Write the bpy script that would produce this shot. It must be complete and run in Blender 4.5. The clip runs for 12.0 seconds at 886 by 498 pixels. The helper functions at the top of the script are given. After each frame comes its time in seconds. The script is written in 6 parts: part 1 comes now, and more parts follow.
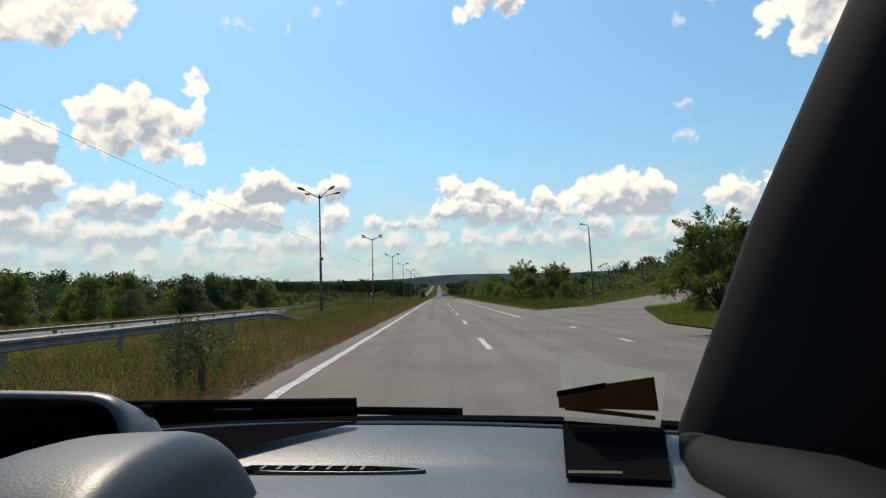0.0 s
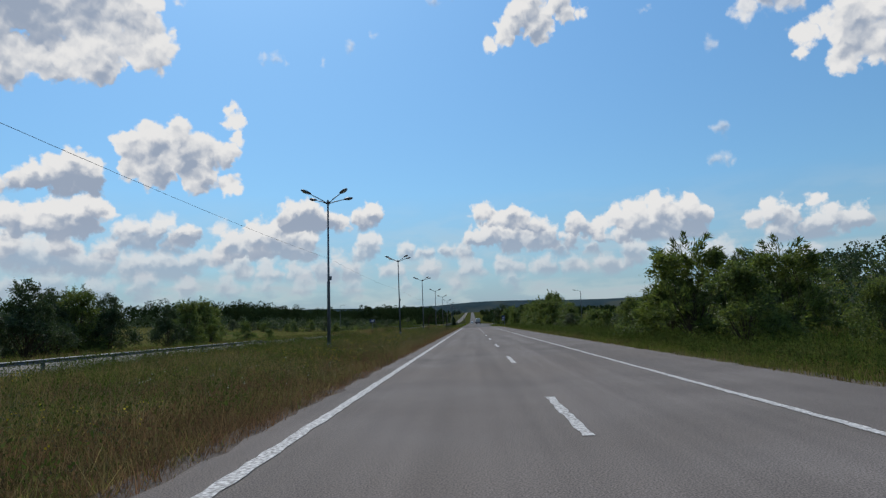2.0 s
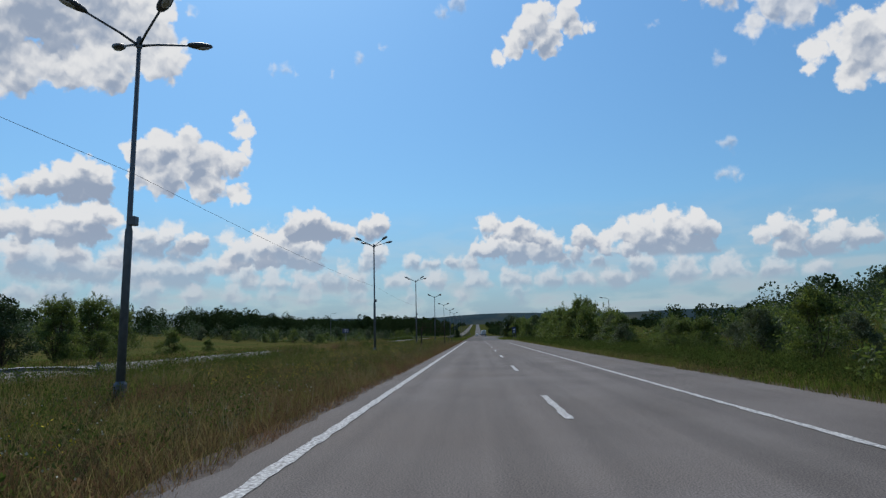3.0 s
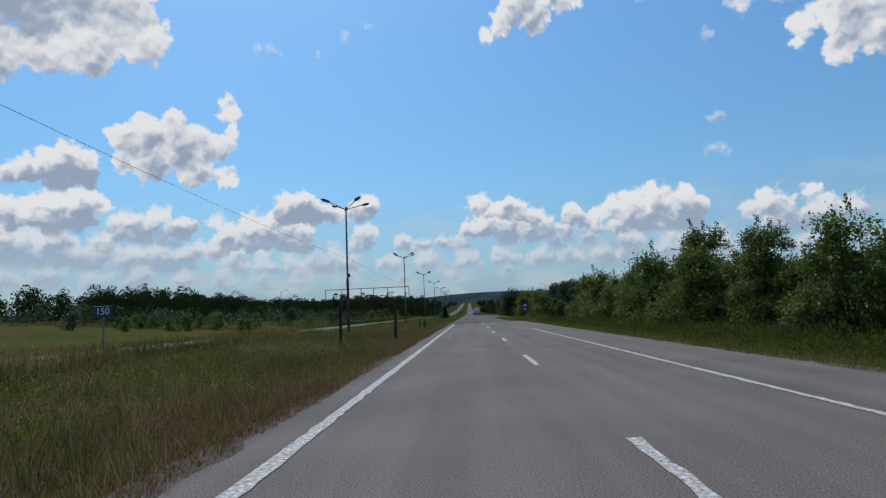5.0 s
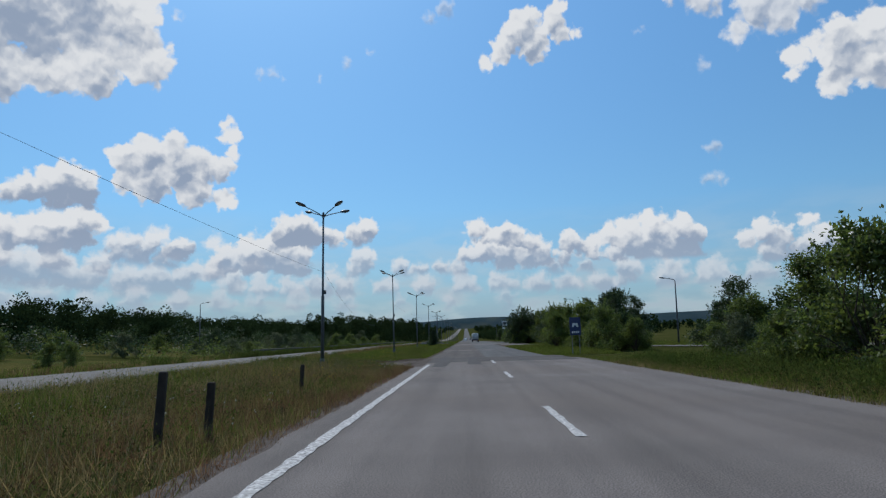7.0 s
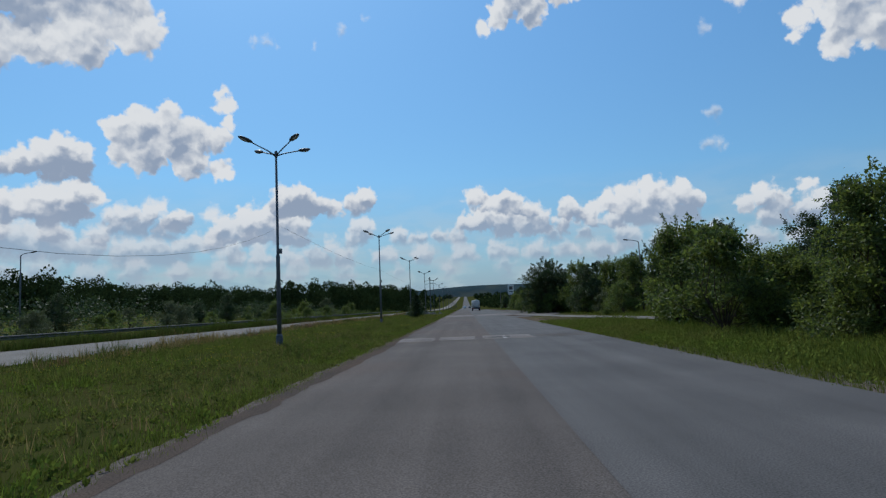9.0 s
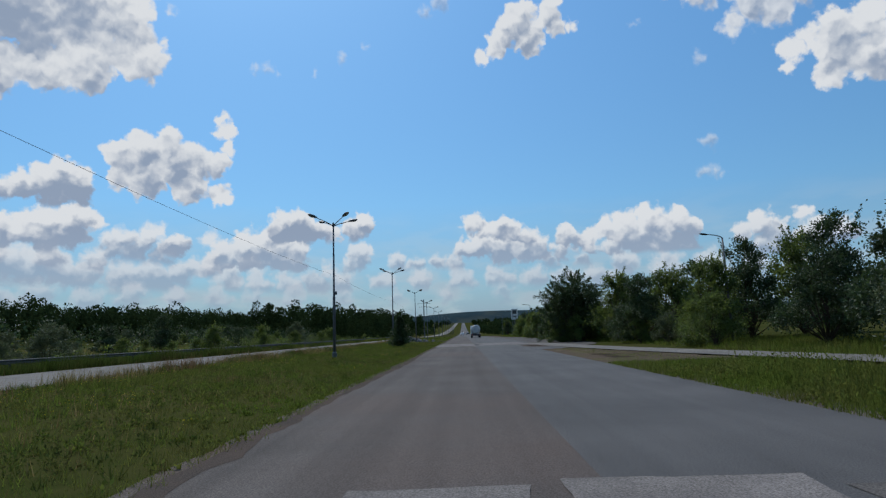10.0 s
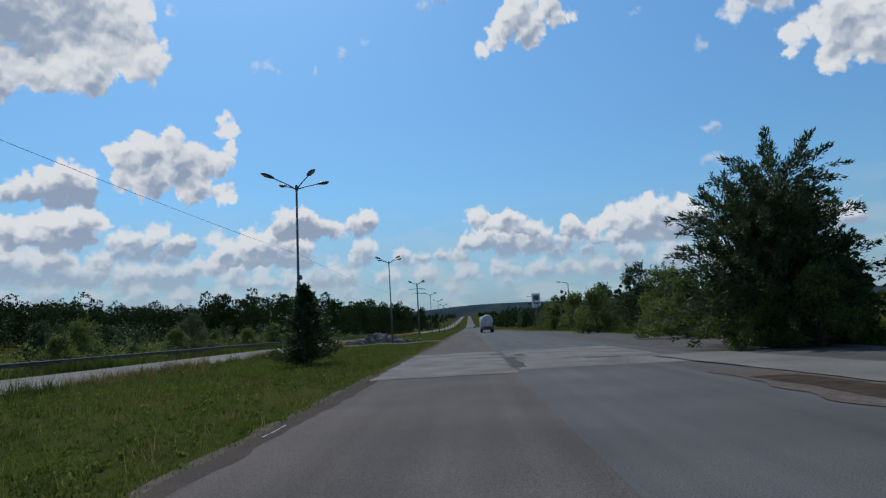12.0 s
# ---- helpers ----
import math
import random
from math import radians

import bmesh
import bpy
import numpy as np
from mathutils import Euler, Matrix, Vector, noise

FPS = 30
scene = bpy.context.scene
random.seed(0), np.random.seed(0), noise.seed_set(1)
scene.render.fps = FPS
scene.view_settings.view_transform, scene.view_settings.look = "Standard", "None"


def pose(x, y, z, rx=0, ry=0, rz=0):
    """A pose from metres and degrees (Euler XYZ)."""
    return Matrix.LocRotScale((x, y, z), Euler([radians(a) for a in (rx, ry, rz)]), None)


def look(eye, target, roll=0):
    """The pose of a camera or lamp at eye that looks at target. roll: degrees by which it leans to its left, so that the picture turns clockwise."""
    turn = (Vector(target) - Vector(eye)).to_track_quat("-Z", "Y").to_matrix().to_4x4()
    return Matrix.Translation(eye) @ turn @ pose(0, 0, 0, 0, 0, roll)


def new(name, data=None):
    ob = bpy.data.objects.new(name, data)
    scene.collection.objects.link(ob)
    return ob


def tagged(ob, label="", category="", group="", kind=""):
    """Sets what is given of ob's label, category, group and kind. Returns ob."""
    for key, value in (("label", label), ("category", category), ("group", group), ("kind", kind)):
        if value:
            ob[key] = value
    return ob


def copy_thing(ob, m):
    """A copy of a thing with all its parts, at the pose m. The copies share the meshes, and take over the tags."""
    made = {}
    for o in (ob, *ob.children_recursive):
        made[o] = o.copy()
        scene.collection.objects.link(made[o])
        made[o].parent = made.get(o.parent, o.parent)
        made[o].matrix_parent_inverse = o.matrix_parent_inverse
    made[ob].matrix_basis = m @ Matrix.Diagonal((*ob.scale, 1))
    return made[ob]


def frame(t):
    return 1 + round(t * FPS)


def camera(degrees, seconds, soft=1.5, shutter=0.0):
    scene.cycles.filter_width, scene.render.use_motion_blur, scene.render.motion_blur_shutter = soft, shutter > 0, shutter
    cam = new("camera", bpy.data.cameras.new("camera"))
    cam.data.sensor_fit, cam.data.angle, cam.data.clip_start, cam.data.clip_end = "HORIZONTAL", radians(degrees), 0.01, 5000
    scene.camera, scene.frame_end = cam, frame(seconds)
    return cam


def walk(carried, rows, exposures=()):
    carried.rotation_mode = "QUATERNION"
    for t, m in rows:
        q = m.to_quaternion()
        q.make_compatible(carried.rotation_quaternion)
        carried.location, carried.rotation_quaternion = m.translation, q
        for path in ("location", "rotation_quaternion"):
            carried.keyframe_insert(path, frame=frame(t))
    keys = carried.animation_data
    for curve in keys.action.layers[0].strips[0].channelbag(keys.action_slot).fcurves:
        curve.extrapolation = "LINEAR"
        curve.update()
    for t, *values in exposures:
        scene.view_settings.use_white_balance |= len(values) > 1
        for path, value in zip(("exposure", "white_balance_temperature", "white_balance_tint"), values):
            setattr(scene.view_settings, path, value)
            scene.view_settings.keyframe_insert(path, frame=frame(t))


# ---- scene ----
# ---------------------------------------------------------------- camera
cam = camera(71.8, 12.0, soft=1.3)
EYE = 1.29
PATH = (
    (0.0, 2.26, 5.07, -0.39, 4.25, 1.87), (0.5, 2.23, 15.90, 0.38, 3.07, 2.07),
    (1.0, 2.22, 26.68, 0.55, 4.69, 1.64), (1.5, 2.19, 37.40, 1.66, 5.33, 1.94),
    (2.0, 2.16, 48.20, 2.72, 6.88, 2.05), (2.5, 2.10, 58.93, 3.78, 6.98, 2.09),
    (3.0, 2.05, 69.68, 3.17, 7.97, 1.22), (5.0, 1.84, 112.42, 2.43, 6.07, 2.36),
    (5.5, 1.88, 123.17, 1.92, 5.79, 2.58), (6.0, 1.91, 133.93, 2.46, 7.02, 2.02),
    (6.5, 1.92, 144.47, 2.14, 8.09, 1.43), (8.5, 2.15, 186.56, 1.97, 8.60, 2.32),
    (9.0, 2.21, 197.09, 2.08, 5.46, 2.24), (9.5, 2.15, 207.69, 2.67, 6.08, 2.86),
    (10.0, 2.09, 218.43, 1.85, 7.87, 1.96), (10.5, 2.10, 229.19, 1.90, 8.54, 1.90),
    (11.0, 2.11, 239.95, 2.12, 7.59, 2.52), (11.5, 2.11, 250.71, 2.21, 12.04, 2.21),
    (12.0, 2.09, 261.48, 2.45, 7.34, 3.19))
walk(cam, [(t, pose(x, y, EYE, 90 + pitch, roll, yaw)) for t, x, y, yaw, pitch, roll in PATH],
     exposures=((0.0, 0.30, 7700, 10), (0.5, -0.08, 6950, 10), (1.0, 0.02, 6850, 10), (1.5, -0.04, 6750, 10), (2.5, -0.16, 6450, 10),
                (5.0, -0.18, 6350, 10), (8.5, -0.24, 6200, 9), (12.0, -0.26, 6200, 9)))

# ---------------------------------------------------------------- sky and sun
SUN_EL, SUN_AZ = 52.0, -24.0      # degrees; azimuth measured from the road's heading, left is negative
world = bpy.data.worlds.new("sky")
scene.world = world
world.use_nodes = True
WT = world.node_tree
WT.nodes.clear()


def wn(kind, **props):
    node = WT.nodes.new(kind)
    if "operation" in props:
        node.operation = props["operation"]
    if "clamp" in props:
        node.use_clamp = props["clamp"]
    if "flat" in props:
        node.noise_dimensions = "2D"
    if "soft" in props:
        node.interpolation_type = "SMOOTHSTEP"
    if "colour" in props:
        node.data_type = "RGBA"
    if "blend" in props:
        node.blend_type = props["blend"]
    return node


def wmath(op, a, b=None, c=None, clamp=False):
    node = wn("ShaderNodeMath", operation=op, clamp=clamp)
    for i, v in enumerate((a, b, c)):
        if v is None:
            continue
        if isinstance(v, (int, float)):
            node.inputs[i].default_value = v
        else:
            WT.links.new(v, node.inputs[i])
    return node.outputs[0]


coord = wn("ShaderNodeTexCoord")
split = wn("ShaderNodeSeparateXYZ")
WT.links.new(coord.outputs["Generated"], split.inputs[0])
az = wmath("MULTIPLY", wmath("ARCTAN2", split.outputs[0], split.outputs[1]), 57.2958)
el = wmath("MULTIPLY", wmath("ARCSINE", split.outputs[2]), 57.2958)
join = wn("ShaderNodeCombineXYZ")
WT.links.new(az, join.inputs[0])
WT.links.new(el, join.inputs[1])


def shifted(vector, by):
    node = wn("ShaderNodeVectorMath", operation="ADD")
    WT.links.new(vector, node.inputs[0])
    node.inputs[1].default_value = by
    return node.outputs[0]


def wnoise(scale, detail, rough, offset=0.0, stretch=None):
    node = wn("ShaderNodeTexNoise", flat=True)
    node.inputs["Scale"].default_value = scale
    node.inputs["Detail"].default_value = detail
    node.inputs["Roughness"].default_value = rough
    at = shifted(join.outputs[0], (offset, offset * 0.7, 0))
    if stretch:
        band = wn("ShaderNodeMapping")
        band.inputs["Scale"].default_value = stretch
        WT.links.new(at, band.inputs["Vector"])
        at = band.outputs[0]
    WT.links.new(at, node.inputs["Vector"])
    return node


def ramp(value, lo, hi, soft=True):
    node = wn("ShaderNodeMapRange", soft=True) if soft else wn("ShaderNodeMapRange")
    WT.links.new(value, node.inputs["Value"])
    node.inputs["From Min"].default_value, node.inputs["From Max"].default_value = lo, hi
    return node.outputs[0]


def wmix(fac, a, b):
    node = wn("ShaderNodeMix", colour=True)
    for sock, v in ((node.inputs["Factor"], fac), (node.inputs["A"], a), (node.inputs["B"], b)):
        if isinstance(v, (int, float)):
            sock.default_value = v
        elif isinstance(v, tuple):
            sock.default_value = (*v, 1)
        else:
            WT.links.new(v, sock)
    return node.outputs["Result"]


# the clear sky, paler and milky towards the horizon
sky = wn("ShaderNodeTexSky")
sky.sky_type, sky.sun_disc, sky.sun_elevation, sky.sun_rotation = "NISHITA", False, radians(SUN_EL), radians(SUN_AZ)
sky.air_density, sky.dust_density, sky.ozone_density = 1.0, 0.4, 1.6
tint = wn("ShaderNodeMix", colour=True, blend="MULTIPLY")
tint.inputs["Factor"].default_value = 1.0
WT.links.new(sky.outputs[0], tint.inputs["A"])
tint.inputs["B"].default_value = (0.072, 0.107, 0.121, 1)
even = wn("ShaderNodeVectorMath", operation="SCALE")
WT.links.new(tint.outputs["Result"], even.inputs[0])
WT.links.new(wmath("MULTIPLY_ADD", wmath("MINIMUM", wmath("MAXIMUM", el, 0.0), 35.0), 0.016, 0.80), even.inputs["Scale"])
streak = wnoise(1.3, 5.0, 0.5, 0.0, (0.16, 0.50, 1.0)).outputs["Fac"]
mist = wmix(ramp(streak, 0.36, 0.64), (0.31, 0.405, 0.525), (0.455, 0.53, 0.605))
veil = wmath("MULTIPLY", wmath("MULTIPLY", wmath("SUBTRACT", 12.0, el), 0.12, clamp=True), wmath("MULTIPLY_ADD", ramp(streak, 0.30, 0.68, False), 0.40, 0.46))
veil = wmath("MAXIMUM", veil, wmath("MULTIPLY", wmath("MULTIPLY", wmath("SUBTRACT", 8.8, el), 0.135, clamp=True), 0.86))
sky_colour = wmix(veil, even.outputs[0], mist)

# shared billows: rounded heads with clefts between, and a finer ragged edge
warp = wnoise(0.85, 5.0, 0.52)
bend = wn("ShaderNodeVectorMath", operation="MULTIPLY_ADD")
WT.links.new(warp.outputs["Color"], bend.inputs[0])
bend.inputs[1].default_value, bend.inputs[2].default_value = (1.9, 1.7, 0), (-0.95, -0.85, 0)
ragged = wn("ShaderNodeVectorMath", operation="ADD")
WT.links.new(join.outputs[0], ragged.inputs[0])
WT.links.new(bend.outputs[0], ragged.inputs[1])
easy = wn("ShaderNodeVectorMath", operation="MULTIPLY_ADD")
WT.links.new(bend.outputs[0], easy.inputs[0])
easy.inputs[1].default_value = (0.45, 0.45, 0)
WT.links.new(join.outputs[0], easy.inputs[2])


def heads(shift_by, scale, detail=2.0):
    """Rounded cauliflower heads: high on a head's middle, falling towards the clefts."""
    node = wn("ShaderNodeTexVoronoi")
    node.voronoi_dimensions, node.feature = "2D", "SMOOTH_F1"
    node.inputs["Scale"].default_value = scale
    node.inputs["Detail"].default_value, node.inputs["Roughness"].default_value = detail, 0.5
    node.inputs["Smoothness"].default_value = 0.6
    WT.links.new(shifted(easy.outputs[0], shift_by), node.inputs["Vector"])
    return wmath("SUBTRACT", 1.0, node.outputs["Distance"])


knob = heads((0, 0, 0), 0.52, 2.5)
swell = wmath("SUBTRACT", heads((-0.14, 0.50, 0), 0.52, 2.5), knob)
broad = wnoise(0.20, 3.0, 0.5, 11.0).outputs["Fac"]
relief = wmath("ADD", wmath("MULTIPLY", swell, 0.85), wmath("MULTIPLY", wmath("SUBTRACT", broad, 0.5), 0.9))
distance_haze = ramp(el, 10.0, 2.5)
LIT, GREY = (0.86, 0.862, 0.865), (0.335, 0.405, 0.525)


def pile(vector, group):
    """Depth inside a pile of round heads, in degrees."""
    total = None
    for a, e, r in group:
        far = wn("ShaderNodeVectorMath", operation="DISTANCE")
        WT.links.new(vector, far.inputs[0])
        far.inputs[1].default_value = (a, e, 0)
        inside = wmath("SUBTRACT", r, far.outputs["Value"])
        total = inside if total is None else wmath("SMOOTH_MAX", total, inside, 0.22)
    return total


def cumulus(name, base, strength, group):
    """Lays one cloud over the sky so far: heads as (azimuth, elevation, radius) in degrees, over a flat grey base."""
    global sky_colour
    size = sum(r for _, _, r in group) / len(group)
    thin = (1.0 if strength > 0.96 else 1.7) if strength > 0.8 else 2.2
    depth = wmath("ADD", pile(ragged.outputs[0], group), wmath("MULTIPLY_ADD", knob, 0.50 * size, -0.02 * size))
    if base is not None:
        lift = wmath("MULTIPLY_ADD", wmath("SUBTRACT", el, base), 0.9, wmath("MULTIPLY_ADD", broad, 1.2, -0.25))
        depth = wmath("SMOOTH_MIN", depth, lift, 0.3)
    cover = ramp(depth, -0.06, (0.26 + 0.14 * size) * thin)
    big = [h for h in group if h[2] >= 0.85 * size]
    above = wmath("DIVIDE", pile(shifted(ragged.outputs[0], (-0.28 * size, 0.80 * size, 0)), big), size)
    shade = wmath("ADD", wmath("MULTIPLY", above, 0.80), relief)
    if base is not None:
        low = wmath("MULTIPLY", wmath("SUBTRACT", base + 1.5 * size, el), 0.42 / size)
        shade = wmath("ADD", shade, wmath("MAXIMUM", low, -0.25))
    colour = wmix(ramp(shade, -0.20, 1.20 if base is None else 0.80), LIT, GREY)
    colour = wmix(wmath("MULTIPLY", distance_haze, 0.50), colour, (0.42, 0.495, 0.60))
    fade = wmath("MULTIPLY", cover, wmath("MULTIPLY_ADD", distance_haze, -0.28 * strength, strength))
    sky_colour = wmix(fade, sky_colour, colour)


cumulus("low_far_left", 4.4, 0.95, [(-29.4, 5.4, 1.52), (-27.3, 5.7, 1.55), (-25.1, 5.9, 1.38), (-23.8, 6.4, 1.14), (-26.4, 4.8, 1.55), (-37.7, 6.5, 1.79), (-35.8, 6.4, 1.72), (-33.9, 6.1, 1.62), (-32.1, 5.7, 1.48)])
cumulus("low_far_mid", 4.1, 0.95, [(-20.9, 5.4, 1.29), (-18.5, 5.1, 1.43), (-16.1, 4.9, 1.44), (-13.6, 5.1, 1.47), (-11.0, 4.7, 1.34), (-12.5, 6.0, 1.0), (-7.4, 4.6, 1.35)])
cumulus("low_far_ahead", 4.1, 0.95, [(-3.7, 5.0, 1.22), (0.0, 4.9, 1.35), (3.7, 4.9, 1.48), (6.8, 4.8, 1.34), (9.8, 4.4, 1.33), (12.8, 4.5, 1.31)])
cumulus("low_far_right", 4.0, 0.95, [(14.9, 5.6, 1.43), (18.6, 5.1, 1.6), (22.2, 4.8, 1.55), (25.6, 4.3, 1.51), (28.7, 4.0, 1.46)])
cumulus("low_row_left", 2.7, 0.82, [(-38.0, 3.8, 1.17), (-35.2, 4.0, 1.3), (-32.0, 3.7, 1.17), (-28.6, 3.9, 1.3), (-25.4, 3.6, 1.17), (-22.0, 3.8, 1.17)])
cumulus("low_row_mid", 2.6, 0.7, [(-18.8, 3.6, 1.04), (-15.4, 3.8, 1.17), (-11.0, 3.5, 1.04), (-6.0, 3.6, 1.04), (-1.5, 3.5, 1.04), (4.0, 3.6, 1.17)])
cumulus("mid_row_left", 8.2, 0.9, [(-38.6, 9.3, 1.5), (-36.0, 9.0, 1.38), (-22.4, 8.8, 0.88)])
cumulus("mid_row_low", 5.6, 0.95, [(-38.4, 7.2, 1.25), (-34.6, 7.4, 1.38), (-31.6, 6.9, 1.12), (-22.6, 6.6, 1.12), (-19.4, 6.6, 1.0)])
cumulus("bank_ahead_small", 5.9, 0.9, [(-5.7, 6.7, 0.94), (-4.2, 6.6, 0.88), (-2.0, 6.6, 1.06), (-0.5, 6.5, 1.05), (8.2, 6.3, 1.04), (11.2, 5.8, 1.03), (-9.4, 7.4, 1.29), (-8.6, 7.8, 0.71), (-10.5, 6.7, 0.87)])
cumulus("bank_left_mid", 6.7, 0.95, [(-29.2, 8.6, 1.32), (-27.7, 8.9, 1.18), (-26.9, 9.4, 0.65), (-30.2, 7.9, 1.31), (-28.3, 7.6, 1.49), (-26.5, 7.1, 1.19)])
cumulus("bank_left_puff", 7.6, 1, [(-25.7, 8.3, 1.03), (-25.0, 8.5, 0.76), (-26.4, 8.0, 0.59)])
cumulus("bank_ahead_low", 6.2, 1, [(0.1, 7.9, 1.06), (1.7, 8.0, 1.3), (3.9, 7.7, 1.52), (6.0, 7.8, 1.29), (7.5, 7.5, 1.16), (9.5, 7.4, 1.04), (12.1, 7.8, 1.03), (14.1, 7.6, 1.02)])
cumulus("bank_ahead_top", 7.3, 1, [(1.3, 10.1, 1.01), (2.3, 9.6, 0.94), (3.9, 9.7, 1.23), (5.1, 9.1, 1.0), (6.4, 8.6, 0.94), (9.9, 8.5, 1.1), (11.6, 7.8, 0.81)])
cumulus("bank_mid_low", 6.0, 1, [(-18.1, 8.8, 1.48), (-19.6, 8.6, 1.36), (-21.2, 7.7, 1.29), (-22.2, 6.8, 1.0), (-19.1, 7.4, 1.58), (-17.1, 7.7, 1.6), (-15.3, 7.6, 1.38)])
cumulus("bank_mid_top", 8.8, 1, [(-15.6, 10.2, 1.72), (-13.6, 9.8, 1.33), (-11.7, 9.6, 0.93), (-10.2, 9.8, 1.11), (-9.1, 10.4, 1.06), (-16.9, 9.6, 1.14)])
cumulus("bank_right", 6.6, 1, [(12.2, 8.5, 0.86), (13.7, 8.9, 1.09), (15.2, 9.3, 1.24), (17.5, 9.5, 1.46), (19.3, 9.0, 1.32), (20.8, 8.2, 1.09), (16.1, 7.8, 1.51), (18.4, 7.3, 1.6), (20.2, 6.9, 1.37)])
cumulus("bank_far_right", 5.7, 1, [(24.8, 7.8, 0.9), (26.3, 8.1, 1.04), (27.6, 7.5, 0.97), (29.3, 8.6, 0.71), (30.4, 7.6, 0.95), (31.8, 6.9, 1.23), (29.1, 6.5, 1.37), (26.7, 6.5, 1.3)])
cumulus("heap_left_low", 7.5, 1, [(-33.1, 10.4, 1.28), (-32.0, 10.2, 0.92), (-35.0, 10.0, 1.3), (-36.5, 9.4, 1.27), (-37.9, 9.0, 1.43), (-34.5, 8.7, 1.44), (-32.9, 8.6, 1.14), (-39.6, 8.9, 1.39)])
cumulus("heap_left", 11.1, 1, [(-34.1, 13.9, 1.13), (-33.2, 13.3, 1.37), (-35.3, 13.1, 1.3), (-36.7, 12.5, 1.19), (-38.0, 12.1, 1.0), (-34.4, 12.1, 1.35), (-32.6, 12.0, 1.01), (-39.2, 11.7, 0.94)])
cumulus("wisps_right", None, 0.55, [(22.9, 15.6, 0.77), (22.2, 13.0, 0.63), (23.0, 13.2, 0.67), (23.8, 12.9, 0.43)])
cumulus("tower", None, 1, [(-29.9, 15.4, 1.5), (-28.1, 16.1, 1.71), (-26.3, 17.0, 1.3), (-25.6, 15.3, 1.94), (-27.9, 14.0, 1.82), (-23.7, 15.7, 1.52), (-22.2, 15.5, 1.19), (-21.5, 18.2, 0.79), (-21.8, 19.1, 0.59), (-21.1, 16.9, 0.65), (-24.1, 13.6, 1.23), (-21.7, 12.9, 0.85), (-29.9, 13.9, 1.13), (-22.4, 12.6, 0.9), (-24.6, 12.9, 1.3)])
cumulus("wisps_high", None, 0.5, [(-2.5, 29.2, 0.72), (-1.0, 29.7, 0.86), (-0.4, 30.1, 0.48), (-18.9, 23.8, 0.54), (-17.9, 23.9, 0.54), (-16.9, 23.8, 0.39), (-13.5, 23.8, 0.4), (-11.0, 25.2, 0.54), (-8.4, 26.4, 0.39), (17.3, 26.3, 0.37), (22.7, 22.7, 0.6)])
cumulus("puff_high", None, 1, [(10.1, 29.3, 0.89), (9.4, 28.4, 1.19), (6.9, 28.1, 1.48), (5.8, 27.2, 1.5), (7.4, 26.4, 1.55), (4.5, 26.0, 1.28), (2.9, 25.2, 0.75), (11.5, 27.0, 0.53), (10.1, 27.1, 1.05)])
cumulus("heap_right", None, 1, [(33.2, 22.5, 1.59), (35.1, 22.4, 1.55), (31.1, 22.2, 1.16), (30.0, 21.6, 1.09), (32.9, 20.6, 1.78), (35.4, 19.9, 1.9), (32.1, 19.0, 1.08), (29.5, 20.4, 0.62), (37.3, 20.2, 2.41)])
cumulus("heap_high_right", None, 0.9, [(18.8, 31.1, 1.1), (20.6, 29.3, 1.41), (22.9, 27.7, 1.41), (24.2, 26.8, 0.8), (27.3, 25.7, 1.82), (25.8, 24.7, 1.11), (29.0, 25.2, 1.8), (30.9, 26.2, 1.58), (32.7, 27.0, 1.94), (28.6, 28.2, 1.75), (25.4, 29.8, 1.48), (34.8, 26.9, 1.89)])
cumulus("wisps_left", None, 0.7, [(-26.4, 31.0, 1.3), (-24.1, 30.9, 1.49), (-21.8, 30.8, 0.9), (-26.2, 27.5, 0.59)])
cumulus("heap_high_left", None, 1, [(-38.1, 26.7, 4.2), (-34.1, 28.0, 3.51), (-31.0, 26.9, 2.94), (-28.9, 24.0, 2.26), (-32.8, 23.0, 2.55), (-36.0, 22.0, 2.36), (-39.3, 21.7, 2.27), (-42.3, 23.9, 4.08), (-34.5, 20.8, 0.88), (-39.1, 19.7, 1.18), (-28.7, 28.4, 1.31)])
# broken cumulus elsewhere round the sky
side = wmath("SUBTRACT", wmath("ABSOLUTE", az), 44.0)
elsewhere = wmath("MULTIPLY", wmath("MULTIPLY", side, 0.2, clamp=True), wmath("MULTIPLY", wmath("SUBTRACT", 34.0, el), 0.1, clamp=True))
loose = ramp(wnoise(0.09, 6.0, 0.6, 31.0).outputs["Fac"], 0.52, 0.62)
sky_colour = wmix(wmath("MULTIPLY", loose, elsewhere), sky_colour, wmix(ramp(relief, -0.3, 0.5), LIT, GREY))
back = wn("ShaderNodeBackground")
back.inputs["Strength"].default_value = 1.0
WT.links.new(sky_colour, back.inputs["Color"])
out = wn("ShaderNodeOutputWorld")
WT.links.new(back.outputs[0], out.inputs["Surface"])

sun = new("sun", bpy.data.lights.new("sun", "SUN"))
sun.data.energy, sun.data.angle, sun.data.color = 3.2, radians(0.55), (1.0, 0.95, 0.88)
ce = math.cos(radians(SUN_EL))
sun.matrix_world = look((math.sin(radians(SUN_AZ)) * ce * 50, math.cos(radians(SUN_AZ)) * ce * 50, math.sin(radians(SUN_EL)) * 50), (0, 0, 0))


